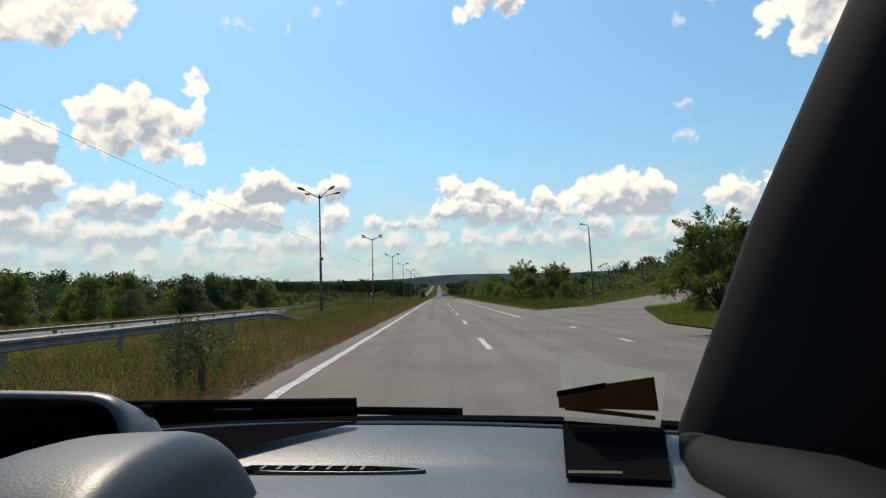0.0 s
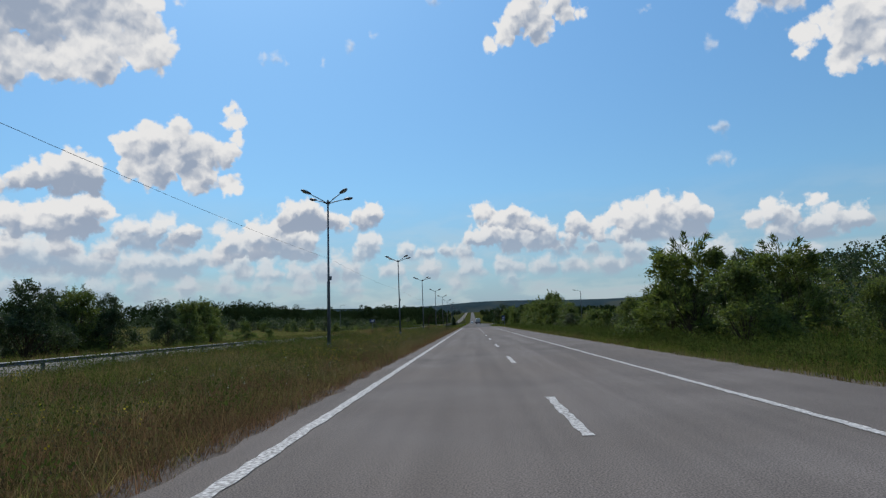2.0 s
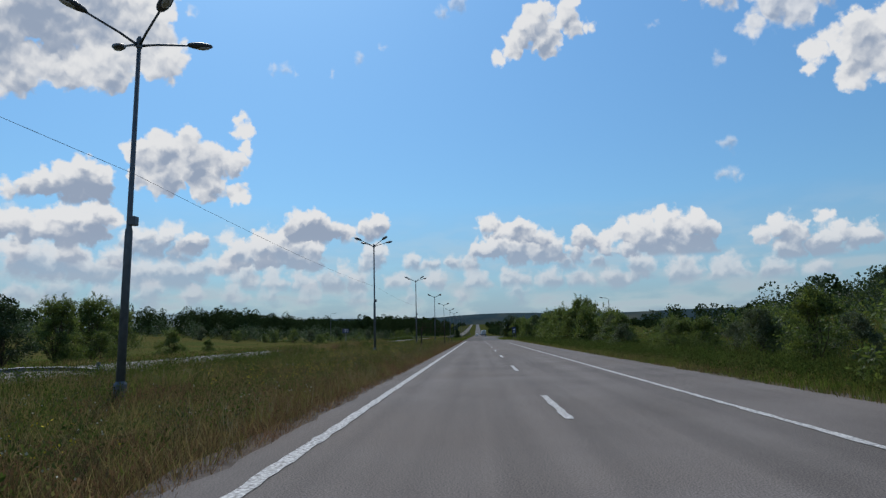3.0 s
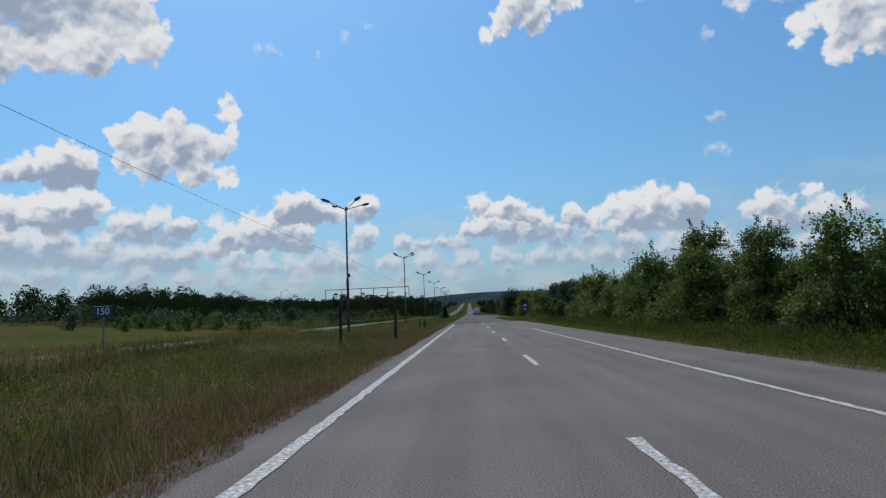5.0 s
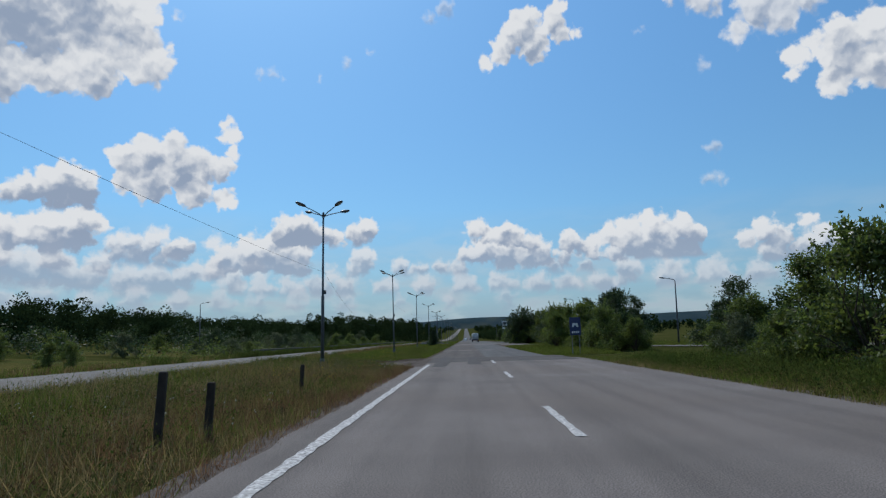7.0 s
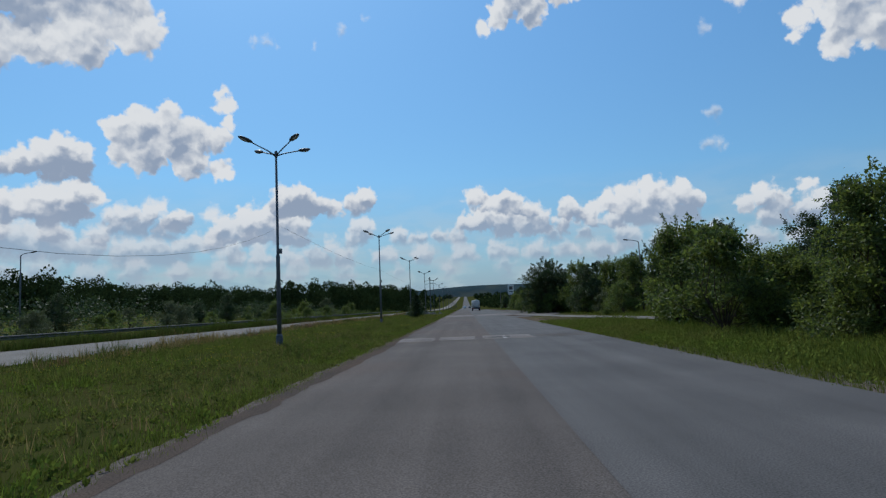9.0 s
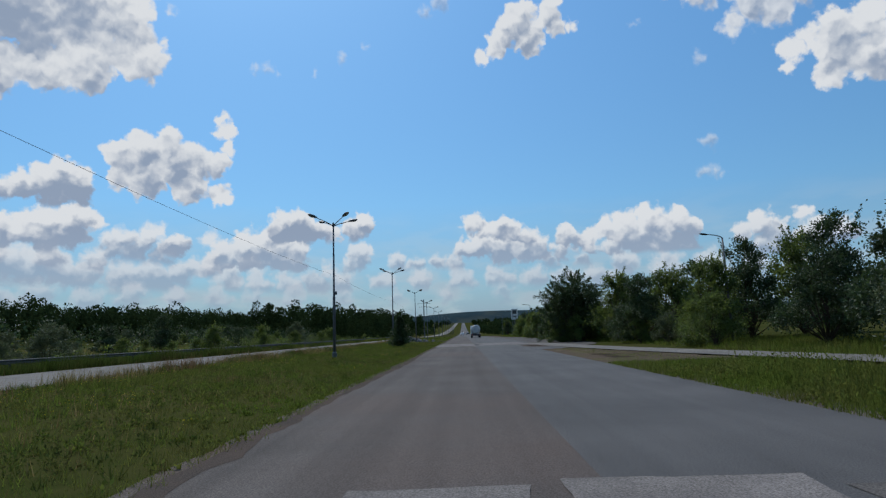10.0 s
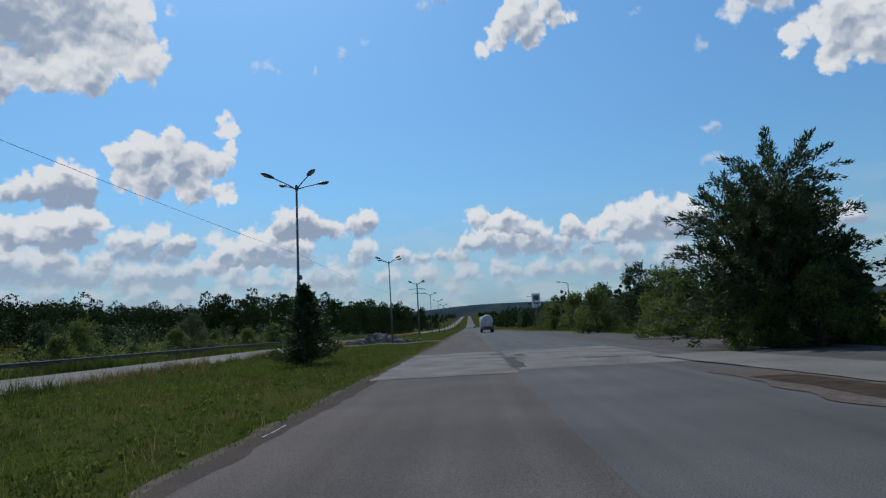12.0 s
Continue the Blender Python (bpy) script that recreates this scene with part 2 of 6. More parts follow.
# ---------------------------------------------------------------- materials
def material(name, base, dark=None, scale=3.0, rough=0.85, metal=0.0, bump=0.0, bump_scale=60.0, spread=0.0, coarse=None,
             translucent=0.0, detail=5.0, specular=0.12, speckle=0.0, streak=0.0):
    """base and dark are mixed by noise at `scale`; spread varies the value piece by piece; coarse = (colour, scale, threshold) lays larger patches."""
    m = bpy.data.materials.new(name)
    m.use_nodes = True
    nt = m.node_tree
    bsdf = nt.nodes["Principled BSDF"]
    where = nt.nodes.new("ShaderNodeNewGeometry")

    def tex(s, d=detail):
        n = nt.nodes.new("ShaderNodeTexNoise")
        n.inputs["Scale"].default_value, n.inputs["Detail"].default_value = s, d
        nt.links.new(where.outputs["Position"], n.inputs["Vector"])
        return n

    def mix(fac, a, b, mode="MIX"):
        n = nt.nodes.new("ShaderNodeMix")
        n.data_type, n.blend_type = "RGBA", mode
        for sock, v in ((n.inputs["Factor"], fac), (n.inputs["A"], a), (n.inputs["B"], b)):
            if isinstance(v, (tuple, int, float)):
                sock.default_value = (*v, 1) if isinstance(v, tuple) else v
            else:
                nt.links.new(v, sock)
        return n.outputs["Result"]

    def sharpen(sock, lo, hi):
        n = nt.nodes.new("ShaderNodeMapRange")
        nt.links.new(sock, n.inputs["Value"])
        n.inputs["From Min"].default_value, n.inputs["From Max"].default_value = lo, hi
        return n.outputs[0]

    colour = base
    if dark:
        colour = mix(sharpen(tex(scale).outputs["Fac"], 0.35, 0.65), base, dark)
    if coarse:
        colour = mix(sharpen(tex(coarse[1], 4.0).outputs["Fac"], coarse[2] - 0.08, coarse[2] + 0.08), colour, coarse[0])
    if speckle:
        grit = sharpen(tex(60.0, 5.0).outputs["Fac"], 0.36, 0.64)
        lift = nt.nodes.new("ShaderNodeMath")
        lift.operation = "MULTIPLY_ADD"
        nt.links.new(grit, lift.inputs[0])
        lift.inputs[1].default_value, lift.inputs[2].default_value = speckle * 2, 1 - speckle
        shade = nt.nodes.new("ShaderNodeHueSaturation")
        nt.links.new(lift.outputs[0], shade.inputs["Value"])
        nt.links.new(colour, shade.inputs["Color"])
        colour = shade.outputs["Color"]
    if streak:
        along = nt.nodes.new("ShaderNodeVectorMath")
        along.operation = "MULTIPLY"
        nt.links.new(where.outputs["Position"], along.inputs[0])
        along.inputs[1].default_value = (1.6, 0.035, 1.0)
        trail = tex(1.0, 6.0)
        nt.links.new(along.outputs[0], trail.inputs["Vector"])
        level = nt.nodes.new("ShaderNodeMath")
        level.operation = "MULTIPLY_ADD"
        nt.links.new(sharpen(trail.outputs["Fac"], 0.32, 0.68), level.inputs[0])
        level.inputs[1].default_value, level.inputs[2].default_value = streak * 2, 1 - streak
        wear = nt.nodes.new("ShaderNodeHueSaturation")
        nt.links.new(level.outputs[0], wear.inputs["Value"])
        nt.links.new(colour, wear.inputs["Color"])
        colour = wear.outputs["Color"]
    if spread:
        hue = nt.nodes.new("ShaderNodeHueSaturation")
        lift = nt.nodes.new("ShaderNodeMath")
        lift.operation = "MULTIPLY_ADD"
        nt.links.new(where.outputs["Random Per Island"], lift.inputs[0])
        lift.inputs[1].default_value, lift.inputs[2].default_value = spread * 2, 1 - spread
        nt.links.new(lift.outputs[0], hue.inputs["Value"])
        if isinstance(colour, tuple):
            hue.inputs["Color"].default_value = (*colour, 1)
        else:
            nt.links.new(colour, hue.inputs["Color"])
        colour = hue.outputs["Color"]
    if isinstance(colour, tuple):
        bsdf.inputs["Base Color"].default_value = (*colour, 1)
    else:
        nt.links.new(colour, bsdf.inputs["Base Color"])
    bsdf.inputs["Roughness"].default_value, bsdf.inputs["Metallic"].default_value = rough, metal
    bsdf.inputs["Specular IOR Level"].default_value = (0.0 if rough > 0.92 or translucent else specular) if rough > 0.7 else 0.5
    if bump:
        b = nt.nodes.new("ShaderNodeBump")
        b.inputs["Strength"].default_value, b.inputs["Distance"].default_value = bump, 0.01
        nt.links.new(tex(bump_scale, 3.0).outputs["Fac"], b.inputs["Height"])
        nt.links.new(b.outputs[0], bsdf.inputs["Normal"])
    if translucent:
        tr = nt.nodes.new("ShaderNodeBsdfTranslucent")
        if isinstance(colour, tuple):
            tr.inputs["Color"].default_value = (*colour, 1)
        else:
            nt.links.new(colour, tr.inputs["Color"])
        both = nt.nodes.new("ShaderNodeMixShader")
        both.inputs[0].default_value = translucent
        nt.links.new(bsdf.outputs[0], both.inputs[1])
        nt.links.new(tr.outputs[0], both.inputs[2])
        nt.links.new(both.outputs[0], nt.nodes["Material Output"].inputs["Surface"])
    return m


ASPHALT = material("asphalt_bleached", (0.172, 0.150, 0.134), (0.134, 0.116, 0.103), 0.35, 0.9, bump=0.5, bump_scale=90, coarse=((0.150, 0.127, 0.110), 0.12, 0.56), detail=9, speckle=0.45, streak=0.14)
ASPHALT_NEW = material("asphalt_newer", (0.102, 0.086, 0.075), (0.080, 0.067, 0.058), 0.4, 0.85, bump=0.4, bump_scale=90, coarse=((0.100, 0.076, 0.063), 0.15, 0.56), detail=9, speckle=0.36, streak=0.16)
ASPHALT_BLUE = material("asphalt_grey_lane", (0.102, 0.095, 0.090), (0.080, 0.075, 0.071), 0.4, 0.80, bump=0.4, bump_scale=90, detail=9, speckle=0.36, streak=0.16)
PATCH = material("worn_patch", (0.110, 0.097, 0.086), (0.068, 0.061, 0.055), 0.8, 0.9, bump=0.6, bump_scale=60, detail=8, speckle=0.4)
WORN = material("worn_slab", (0.205, 0.182, 0.164), (0.125, 0.110, 0.099), 0.7, 0.9, bump=0.6, bump_scale=60, detail=8, speckle=0.4)
TAR = material("tar", (0.040, 0.038, 0.037), (0.065, 0.060, 0.056), 3.0, 0.8)
TYRE = material("tyre_mark", (0.056, 0.050, 0.046), (0.092, 0.082, 0.074), 1.6, 0.85, detail=9, speckle=0.3)
PALE_ROAD = material("pale_concrete_road", (0.185, 0.168, 0.146), (0.140, 0.128, 0.110), 0.5, 0.9, bump=0.4, detail=8, speckle=0.4)
DUST = material("dusty_edge", (0.098, 0.076, 0.062), (0.078, 0.066, 0.057), 0.9, 0.95, bump=0.5, bump_scale=50, detail=9, speckle=0.3)
GRAVEL = material("gravel_shoulder", (0.142, 0.121, 0.105), (0.098, 0.082, 0.069), 5.0, 0.95, bump=0.8, bump_scale=40, coarse=((0.120, 0.092, 0.072), 0.7, 0.58), detail=8, speckle=0.35)
FAN = material("dusty_gravel", (0.150, 0.130, 0.114), (0.100, 0.086, 0.075), 1.3, 0.95, bump=0.8, bump_scale=30, coarse=((0.082, 0.068, 0.057), 0.55, 0.56), detail=9, speckle=0.45)
SOIL = material("dark_soil", (0.046, 0.036, 0.028), (0.075, 0.060, 0.046), 2.5, 0.95, bump=0.9, bump_scale=15, detail=8)
EARTH = material("trampled_earth", (0.128, 0.098, 0.073), (0.085, 0.066, 0.050), 1.2, 0.95, bump=0.8, bump_scale=25, coarse=((0.105, 0.094, 0.050), 0.5, 0.57), detail=9, speckle=0.4)
PAINT = material("road_paint", (0.66, 0.64, 0.60), (0.20, 0.185, 0.17), 22.0, 0.75, detail=9, coarse=((0.40, 0.38, 0.35), 5.0, 0.62))
TURF = material("turf", (0.056, 0.056, 0.018), (0.034, 0.044, 0.011), 1.2, 0.95, bump=0.8, bump_scale=12, coarse=((0.062, 0.060, 0.020), 0.09, 0.57), detail=8)
STRAW = material("straw_grass", (0.260, 0.190, 0.085), (0.165, 0.135, 0.048), 0.5, 0.9, spread=0.6, translucent=0.45, coarse=((0.160, 0.098, 0.052), 0.22, 0.58))
GREEN_GRASS = material("green_grass", (0.122, 0.166, 0.026), (0.140, 0.146, 0.036), 0.4, 0.85, spread=0.5, translucent=0.4)
RUST_GRASS = material("reddish_grass", (0.215, 0.118, 0.064), (0.140, 0.092, 0.046), 0.8, 0.9, spread=0.5, translucent=0.4)
SEED = material("seed_heads", (0.260, 0.215, 0.125), (0.190, 0.165, 0.085), 0.8, 0.9, spread=0.4, translucent=0.35)
WEED = material("weed", (0.066, 0.098, 0.018), (0.095, 0.108, 0.030), 0.6, 0.85, spread=0.5, translucent=0.35)
LEAF = material("leaf", (0.122, 0.156, 0.029), (0.078, 0.112, 0.025), 0.7, 0.6, spread=0.5, translucent=0.58)
LEAF_DARK = material("leaf_dark", (0.052, 0.080, 0.023), (0.034, 0.056, 0.018), 0.7, 0.65, spread=0.45, translucent=0.36)
LEAF_GREY = material("leaf_grey", (0.105, 0.125, 0.055), (0.075, 0.095, 0.040), 0.7, 0.7, spread=0.4, translucent=0.35)
LEAF_FAR = material("leaf_far", (0.042, 0.062, 0.022), (0.028, 0.046, 0.017), 0.08, 0.9, spread=0.4, translucent=0.2)
BARK = material("bark", (0.090, 0.070, 0.052), (0.050, 0.040, 0.030), 8.0, 0.95, bump=0.8, bump_scale=30)
STEEL = material("galvanised_steel", (0.22, 0.225, 0.23), (0.14, 0.145, 0.15), 3.0, 0.7, metal=0.3)
STEEL_OLD = material("weathered_steel", (0.135, 0.132, 0.126), (0.085, 0.083, 0.078), 2.0, 0.9)
POLE = material("pole_grey", (0.105, 0.115, 0.125), (0.075, 0.082, 0.09), 6.0, 0.6, metal=0.2)
LAMP_HEAD = material("lamp_head", (0.045, 0.047, 0.050), (0.06, 0.06, 0.06), 6.0, 0.5)
LENS = material("lamp_glass", (0.35, 0.35, 0.33), None, rough=0.2)
RUST = material("rusty_iron", (0.055, 0.038, 0.028), (0.090, 0.050, 0.030), 6.0, 0.85, metal=0.2)
WOOD_POST = material("weathered_post", (0.060, 0.048, 0.038), (0.038, 0.031, 0.026), 5.0, 0.9, bump=0.6, bump_scale=25)
BLUE = material("sign_blue", (0.009, 0.020, 0.085), (0.012, 0.026, 0.10), 3.0, 0.45)
WHITE = material("white_enamel", (0.75, 0.75, 0.73), (0.62, 0.62, 0.60), 2.0, 0.4)
WIRE = material("wire", (0.05, 0.05, 0.05), None, rough=0.6)
RUBBER = material("rubber", (0.018, 0.018, 0.018), None, rough=0.85)
# the blue in this base colour stands in for distance haze
HILL = material("haze_blue_hill", (0.038, 0.058, 0.064), (0.026, 0.045, 0.052), 0.012, 1.0, coarse=((0.075, 0.080, 0.060), 0.004, 0.62))
STONE = material("rubble", (0.20, 0.19, 0.18), (0.12, 0.115, 0.11), 2.0, 0.95, bump=0.8, bump_scale=12, spread=0.3)
YELLOW = material("yellow_flower", (0.55, 0.40, 0.03), None, rough=0.8, spread=0.3)
PETAL = material("white_flower", (0.42, 0.40, 0.30), None, rough=0.8, spread=0.2)


# ---------------------------------------------------------------- building helpers
def mesh_from(bm, name, mat, smooth=False):
    me = bpy.data.meshes.new(name)
    bm.to_mesh(me)
    bm.free()
    me.materials.append(mat)
    if smooth:
        for p in me.polygons:
            p.use_smooth = True
    return me


def part(name, bm, mat, parent=None, label="", smooth=False):
    ob = new(name, mesh_from(bm, name, mat, smooth))
    if parent:
        ob.parent = parent
    if label:
        ob["label"] = label
    return ob


def empty(name, label, category, at=(0, 0, 0), group="", kind=""):
    ob = new(name)
    ob.location = at
    return tagged(ob, label, category, group, kind)


def box(bm, size, at=(0, 0, 0), rot=None, bevel=0.0):
    m = Matrix.Translation(at) @ (rot.to_4x4() if rot else Matrix()) @ Matrix.Diagonal((*size, 1))
    made = bmesh.ops.create_cube(bm, size=1, matrix=m)
    if bevel:
        edges = {e for v in made["verts"] for e in v.link_edges}
        bmesh.ops.bevel(bm, geom=list(edges), offset=bevel, segments=2, affect="EDGES", profile=0.5)
    return bm


def tube(bm, points, radii, sides=8, cap=True):
    """A tapered round bar along points."""
    rings = []
    for i, p in enumerate(points):
        p = Vector(p)
        a = Vector(points[max(i - 1, 0)])
        b = Vector(points[min(i + 1, len(points) - 1)])
        d = (b - a).normalized()
        side = d.orthogonal().normalized()
        up = d.cross(side)
        r = radii[i] if isinstance(radii, (list, tuple)) else radii
        rings.append([bm.verts.new(p + (side * math.cos(k * math.tau / sides) + up * math.sin(k * math.tau / sides)) * r) for k in range(sides)])
    for r0, r1 in zip(rings, rings[1:]):
        # keep the rings from twisting
        best = min(range(sides), key=lambda s: (r0[0].co - r1[s].co).length)
        r1[:] = r1[best:] + r1[:best]
        for k in range(sides):
            bm.faces.new((r0[k], r0[(k + 1) % sides], r1[(k + 1) % sides], r1[k]))
    if cap:
        bm.faces.new(rings[0][::-1])
        bm.faces.new(rings[-1])
    return bm


def triangles(name, verts, mat, per=3):
    """A joined mesh of loose triangles (per=3) or quads (per=4) from an array of corners."""
    verts = np.asarray(verts, dtype=np.float32).reshape(-1, 3)
    count = len(verts) // per
    me = bpy.data.meshes.new(name)
    me.vertices.add(len(verts))
    me.vertices.foreach_set("co", verts.ravel())
    me.loops.add(len(verts))
    me.loops.foreach_set("vertex_index", np.arange(len(verts), dtype=np.int32))
    me.polygons.add(count)
    me.polygons.foreach_set("loop_start", np.arange(0, len(verts), per, dtype=np.int32))
    me.update(calc_edges=True)
    me.materials.append(mat)
    return me


# ---------------------------------------------------------------- the lie of the land
def smooth01(v):
    v = np.clip(v, 0, 1)
    return v * v * (3 - 2 * v)


def climb(y):
    """Height of the road: level, then a long rise far ahead."""
    y = np.asarray(y, float)
    return 30.0 * smooth01((y - 560) / 2300.0) + 0.006 * np.clip(y - 800, 0, 1800)


def land(x, y):
    x, y = np.asarray(x, float), np.asarray(y, float)
    z = climb(y)
    hill = 0.25 + 0.75 * smooth01((190 - y) / 60.0) * smooth01((y + 10) / 40.0)
    z = z + hill * (9.0 * smooth01((x - 11.5) / 75.0))
    z = z - 0.3 * smooth01((-23 - x) / 6.0) + 4.0 * smooth01((-30 - x) / 75.0)
    verge = np.clip((-1.0 - x) / 0.6, 0, 1) * np.clip((x + 11.9) / 0.6, 0, 1)
    z = z + 0.05 * verge * np.sin(x * 1.3 + y * 0.11)
    return z - 0.05


def road_sheet(name, mat, left, right, y0, y1, step, lift, label, ragged=0.0, cols=6):
    """A strip of paving along the road, left and right edges as functions of y."""
    ys = np.arange(y0, y1 + step * 0.5, step)
    bm = bmesh.new()
    rows = []
    for y in ys:
        a, b = left(y), right(y)
        if ragged:
            a += ragged * (noise.noise(Vector((y * 0.9, 3.1, lift * 90))) + 0.5 * noise.noise(Vector((y * 3.1, 7.7, lift))))
            b += ragged * (noise.noise(Vector((y * 0.8, 13.1, lift * 90))) + 0.5 * noise.noise(Vector((y * 2.9, 17.7, lift))))
        z = float(climb(y)) + lift
        rows.append([bm.verts.new((a + (b - a) * k / cols, y, z)) for k in range(cols + 1)])
    for r0, r1 in zip(rows, rows[1:]):
        for k in range(cols):
            bm.faces.new((r0[k], r0[k + 1], r1[k + 1], r1[k]))
    ob = part(name, bm, mat)
    return tagged(ob, label, "road", kind="structure")


def ground_sheet():
    xs = np.concatenate((np.array([-3000, -2000, -1200, -700, -450, -300, -220]), np.arange(-160, -30, 10), np.arange(-30, 30, 1.0), np.arange(30, 120, 6.0), np.array([130, 170, 240, 350, 500, 800, 1300, 2000, 3000])))
    ys = np.concatenate((np.array([-1500, -700, -300, -150, -80]), np.arange(-50, 420, 3.0), np.arange(420, 900, 20), np.arange(900, 3400, 100), np.array([3600, 4000, 4600])))
    gx, gy = np.meshgrid(xs, ys)
    gz = land(gx, gy)
    w = len(xs)
    verts = np.stack((gx, gy, gz), -1).reshape(-1, 3)
    faces = [(j * w + i, j * w + i + 1, (j + 1) * w + i + 1, (j + 1) * w + i) for j in range(len(ys) - 1) for i in range(w - 1)]
    me = bpy.data.meshes.new("ground")
    me.from_pydata(verts.tolist(), [], faces)
    me.materials.append(TURF)
    for p in me.polygons:
        p.use_smooth = True
    return tagged(new("ground", me), "rough grassland rising into low hills", "ground", kind="structure")


ground_sheet()
FIELD_M = material("hay_field", (0.098, 0.082, 0.028), (0.064, 0.066, 0.022), 0.7, 0.95, bump=0.8, bump_scale=6, coarse=((0.060, 0.072, 0.022), 0.07, 0.55), detail=9, speckle=0.4)


def field(x0, x1, y0, y1, label):
    xs, ys = np.linspace(x0, x1, 30), np.linspace(y0, y1, 40)
    gx, gy = np.meshgrid(xs, ys)
    gx = gx + 2.5 * np.sin(gy * 0.13) + 1.2 * np.sin(gy * 0.37)
    gy = gy + 3.0 * np.sin(gx * 0.11)
    pts = np.stack((gx, gy, land(gx, gy) + 0.05), -1).reshape(-1, 3)
    me = bpy.data.meshes.new("field")
    me.from_pydata(pts.tolist(), [], [(r * 30 + q, r * 30 + q + 1, (r + 1) * 30 + q + 1, (r + 1) * 30 + q) for r in range(39) for q in range(29)])
    me.materials.append(FIELD_M)
    tagged(new("field", me), label, "field", kind="structure")


field(-82, -27, 108, 222, "open olive-yellow hay field")
field(-60, -24, 235, 330, "open strip of rough pasture")
# gravel shoulders
road_sheet("shoulder", GRAVEL, lambda y: -1.05, lambda y: 0.2, -60, 420, 0.5, -0.022, "crumbling gravel shoulder beside the median", 0.14, 4)
road_sheet("shoulder", GRAVEL, lambda y: 6.0, lambda y: 9.25 if y < 192 else (8.2 if y < 256 else 12.0), -60, 420, 0.5, -0.02, "dusty gravel shoulder along the outer edge", 0.25, 4)
# the carriageway that the camera follows
road_sheet("road", ASPHALT, lambda y: -0.58, lambda y: 8.75, -60, 193, 0.4, 0.0, "sun-bleached grey asphalt carriageway", 0.16, 10)
road_sheet("road", ASPHALT_NEW, lambda y: -0.70, lambda y: 3.35, 193, 420, 0.5, -0.004, "darker newer asphalt lane", 0.10, 6)
road_sheet("road", ASPHALT_BLUE, lambda y: 3.25, lambda y: 7.4 if y < 262 else 9.5, 193, 420, 0.5, 0.0, "bluish grey asphalt lane", 0.0, 6)
road_sheet("road", ASPHALT_BLUE, lambda y: -0.7, lambda y: 8.0, 420, 3000, 20, 0.0, "far carriageway climbing the rise", 0.0, 4)
road_sheet("pavement", DUST, lambda y: -0.84, lambda y: -0.50 + 0.10 * math.sin(y * 0.21), 199, 420, 0.3, -0.0015, "reddish dusty strip along the lane edge", 0.14, 3)
# the opposite carriageway beyond the median
road_sheet("road", PALE_ROAD, lambda y: -20.2, lambda y: -12.4, -60, 420, 2.0, -0.01, "pale concrete opposite carriageway", 0.12, 4)
road_sheet("road", PALE_ROAD, lambda y: -20.0, lambda y: -12.4, 420, 3000, 20, 0.02, "pale opposite carriageway far ahead", 0.0, 4)


def draped(name, mat, centre, width, lift, label, step=0.7, kind="structure", ragged=0.12):
    """A side road along a smooth line of points, laid on the land."""
    pts = [Vector(c) for c in centre]
    line = []
    for i in range(len(pts) - 1):
        p0, p1, p2, p3 = pts[max(i - 1, 0)], pts[i], pts[i + 1], pts[min(i + 2, len(pts) - 1)]
        n = max(2, int((p2 - p1).length / step))
        for k in range(n):
            t = k / n
            line.append(0.5 * ((2 * p1) + (p2 - p0) * t + (2 * p0 - 5 * p1 + 4 * p2 - p3) * t * t + (3 * p1 - p0 - 3 * p2 + p3) * t ** 3))
    line.append(pts[-1])
    bm = bmesh.new()
    rows = []
    for i, p in enumerate(line):
        d = (line[min(i + 1, len(line) - 1)] - line[max(i - 1, 0)]).normalized()
        s = Vector((d.y, -d.x))
        row = []
        for k in range(7):
            off = (k / 6 - 0.5) * (width(i / len(line)) if callable(width) else width)
            off += ragged * (noise.noise(Vector((p.x * 0.7 + k, p.y * 0.7, 2))) + 0.6 * noise.noise(Vector((p.x * 2.3 + k, p.y * 2.3, 5)))) if k in (0, 6) else 0
            q = p + s * off
            row.append(bm.verts.new((q.x, q.y, float(land(q.x, q.y)) + 0.05 + lift)))
        rows.append(row)
    for r0, r1 in zip(rows, rows[1:]):
        for k in range(6):
            bm.faces.new((r0[k], r0[k + 1], r1[k + 1], r1[k]))
    bmesh.ops.recalc_face_normals(bm, faces=bm.faces)
    if bm.faces and sum(f.normal.z for f in bm.faces) < 0:
        bmesh.ops.reverse_faces(bm, faces=bm.faces)
    return tagged(part(name, bm, mat), label, "road", kind=kind)


draped("road", ASPHALT, [(6.5, 22), (9.5, 36), (15, 48), (24, 60.5), (40, 75), (70, 95)], lambda f: 15.0 - 7.5 * min(1.0, f * 3.0), -0.014, "asphalt side road curving away uphill")
draped("road", PALE_ROAD, [(9.2, 282), (11.2, 262), (14.5, 243), (19, 222), (27, 195), (40, 160)], 2.6, 0.03, "narrow pale service lane")
draped("road", PATCH, [(8, 268), (11.5, 276), (12, 300), (12.2, 330), (10, 360)], 5.5, -0.01, "worn pale apron beside the carriageway")
draped("road", GRAVEL, [(-0.5, 322), (-6, 323), (-12.6, 324)], 6.5, 0.02, "pale gravel crossing in the median", ragged=0.6)


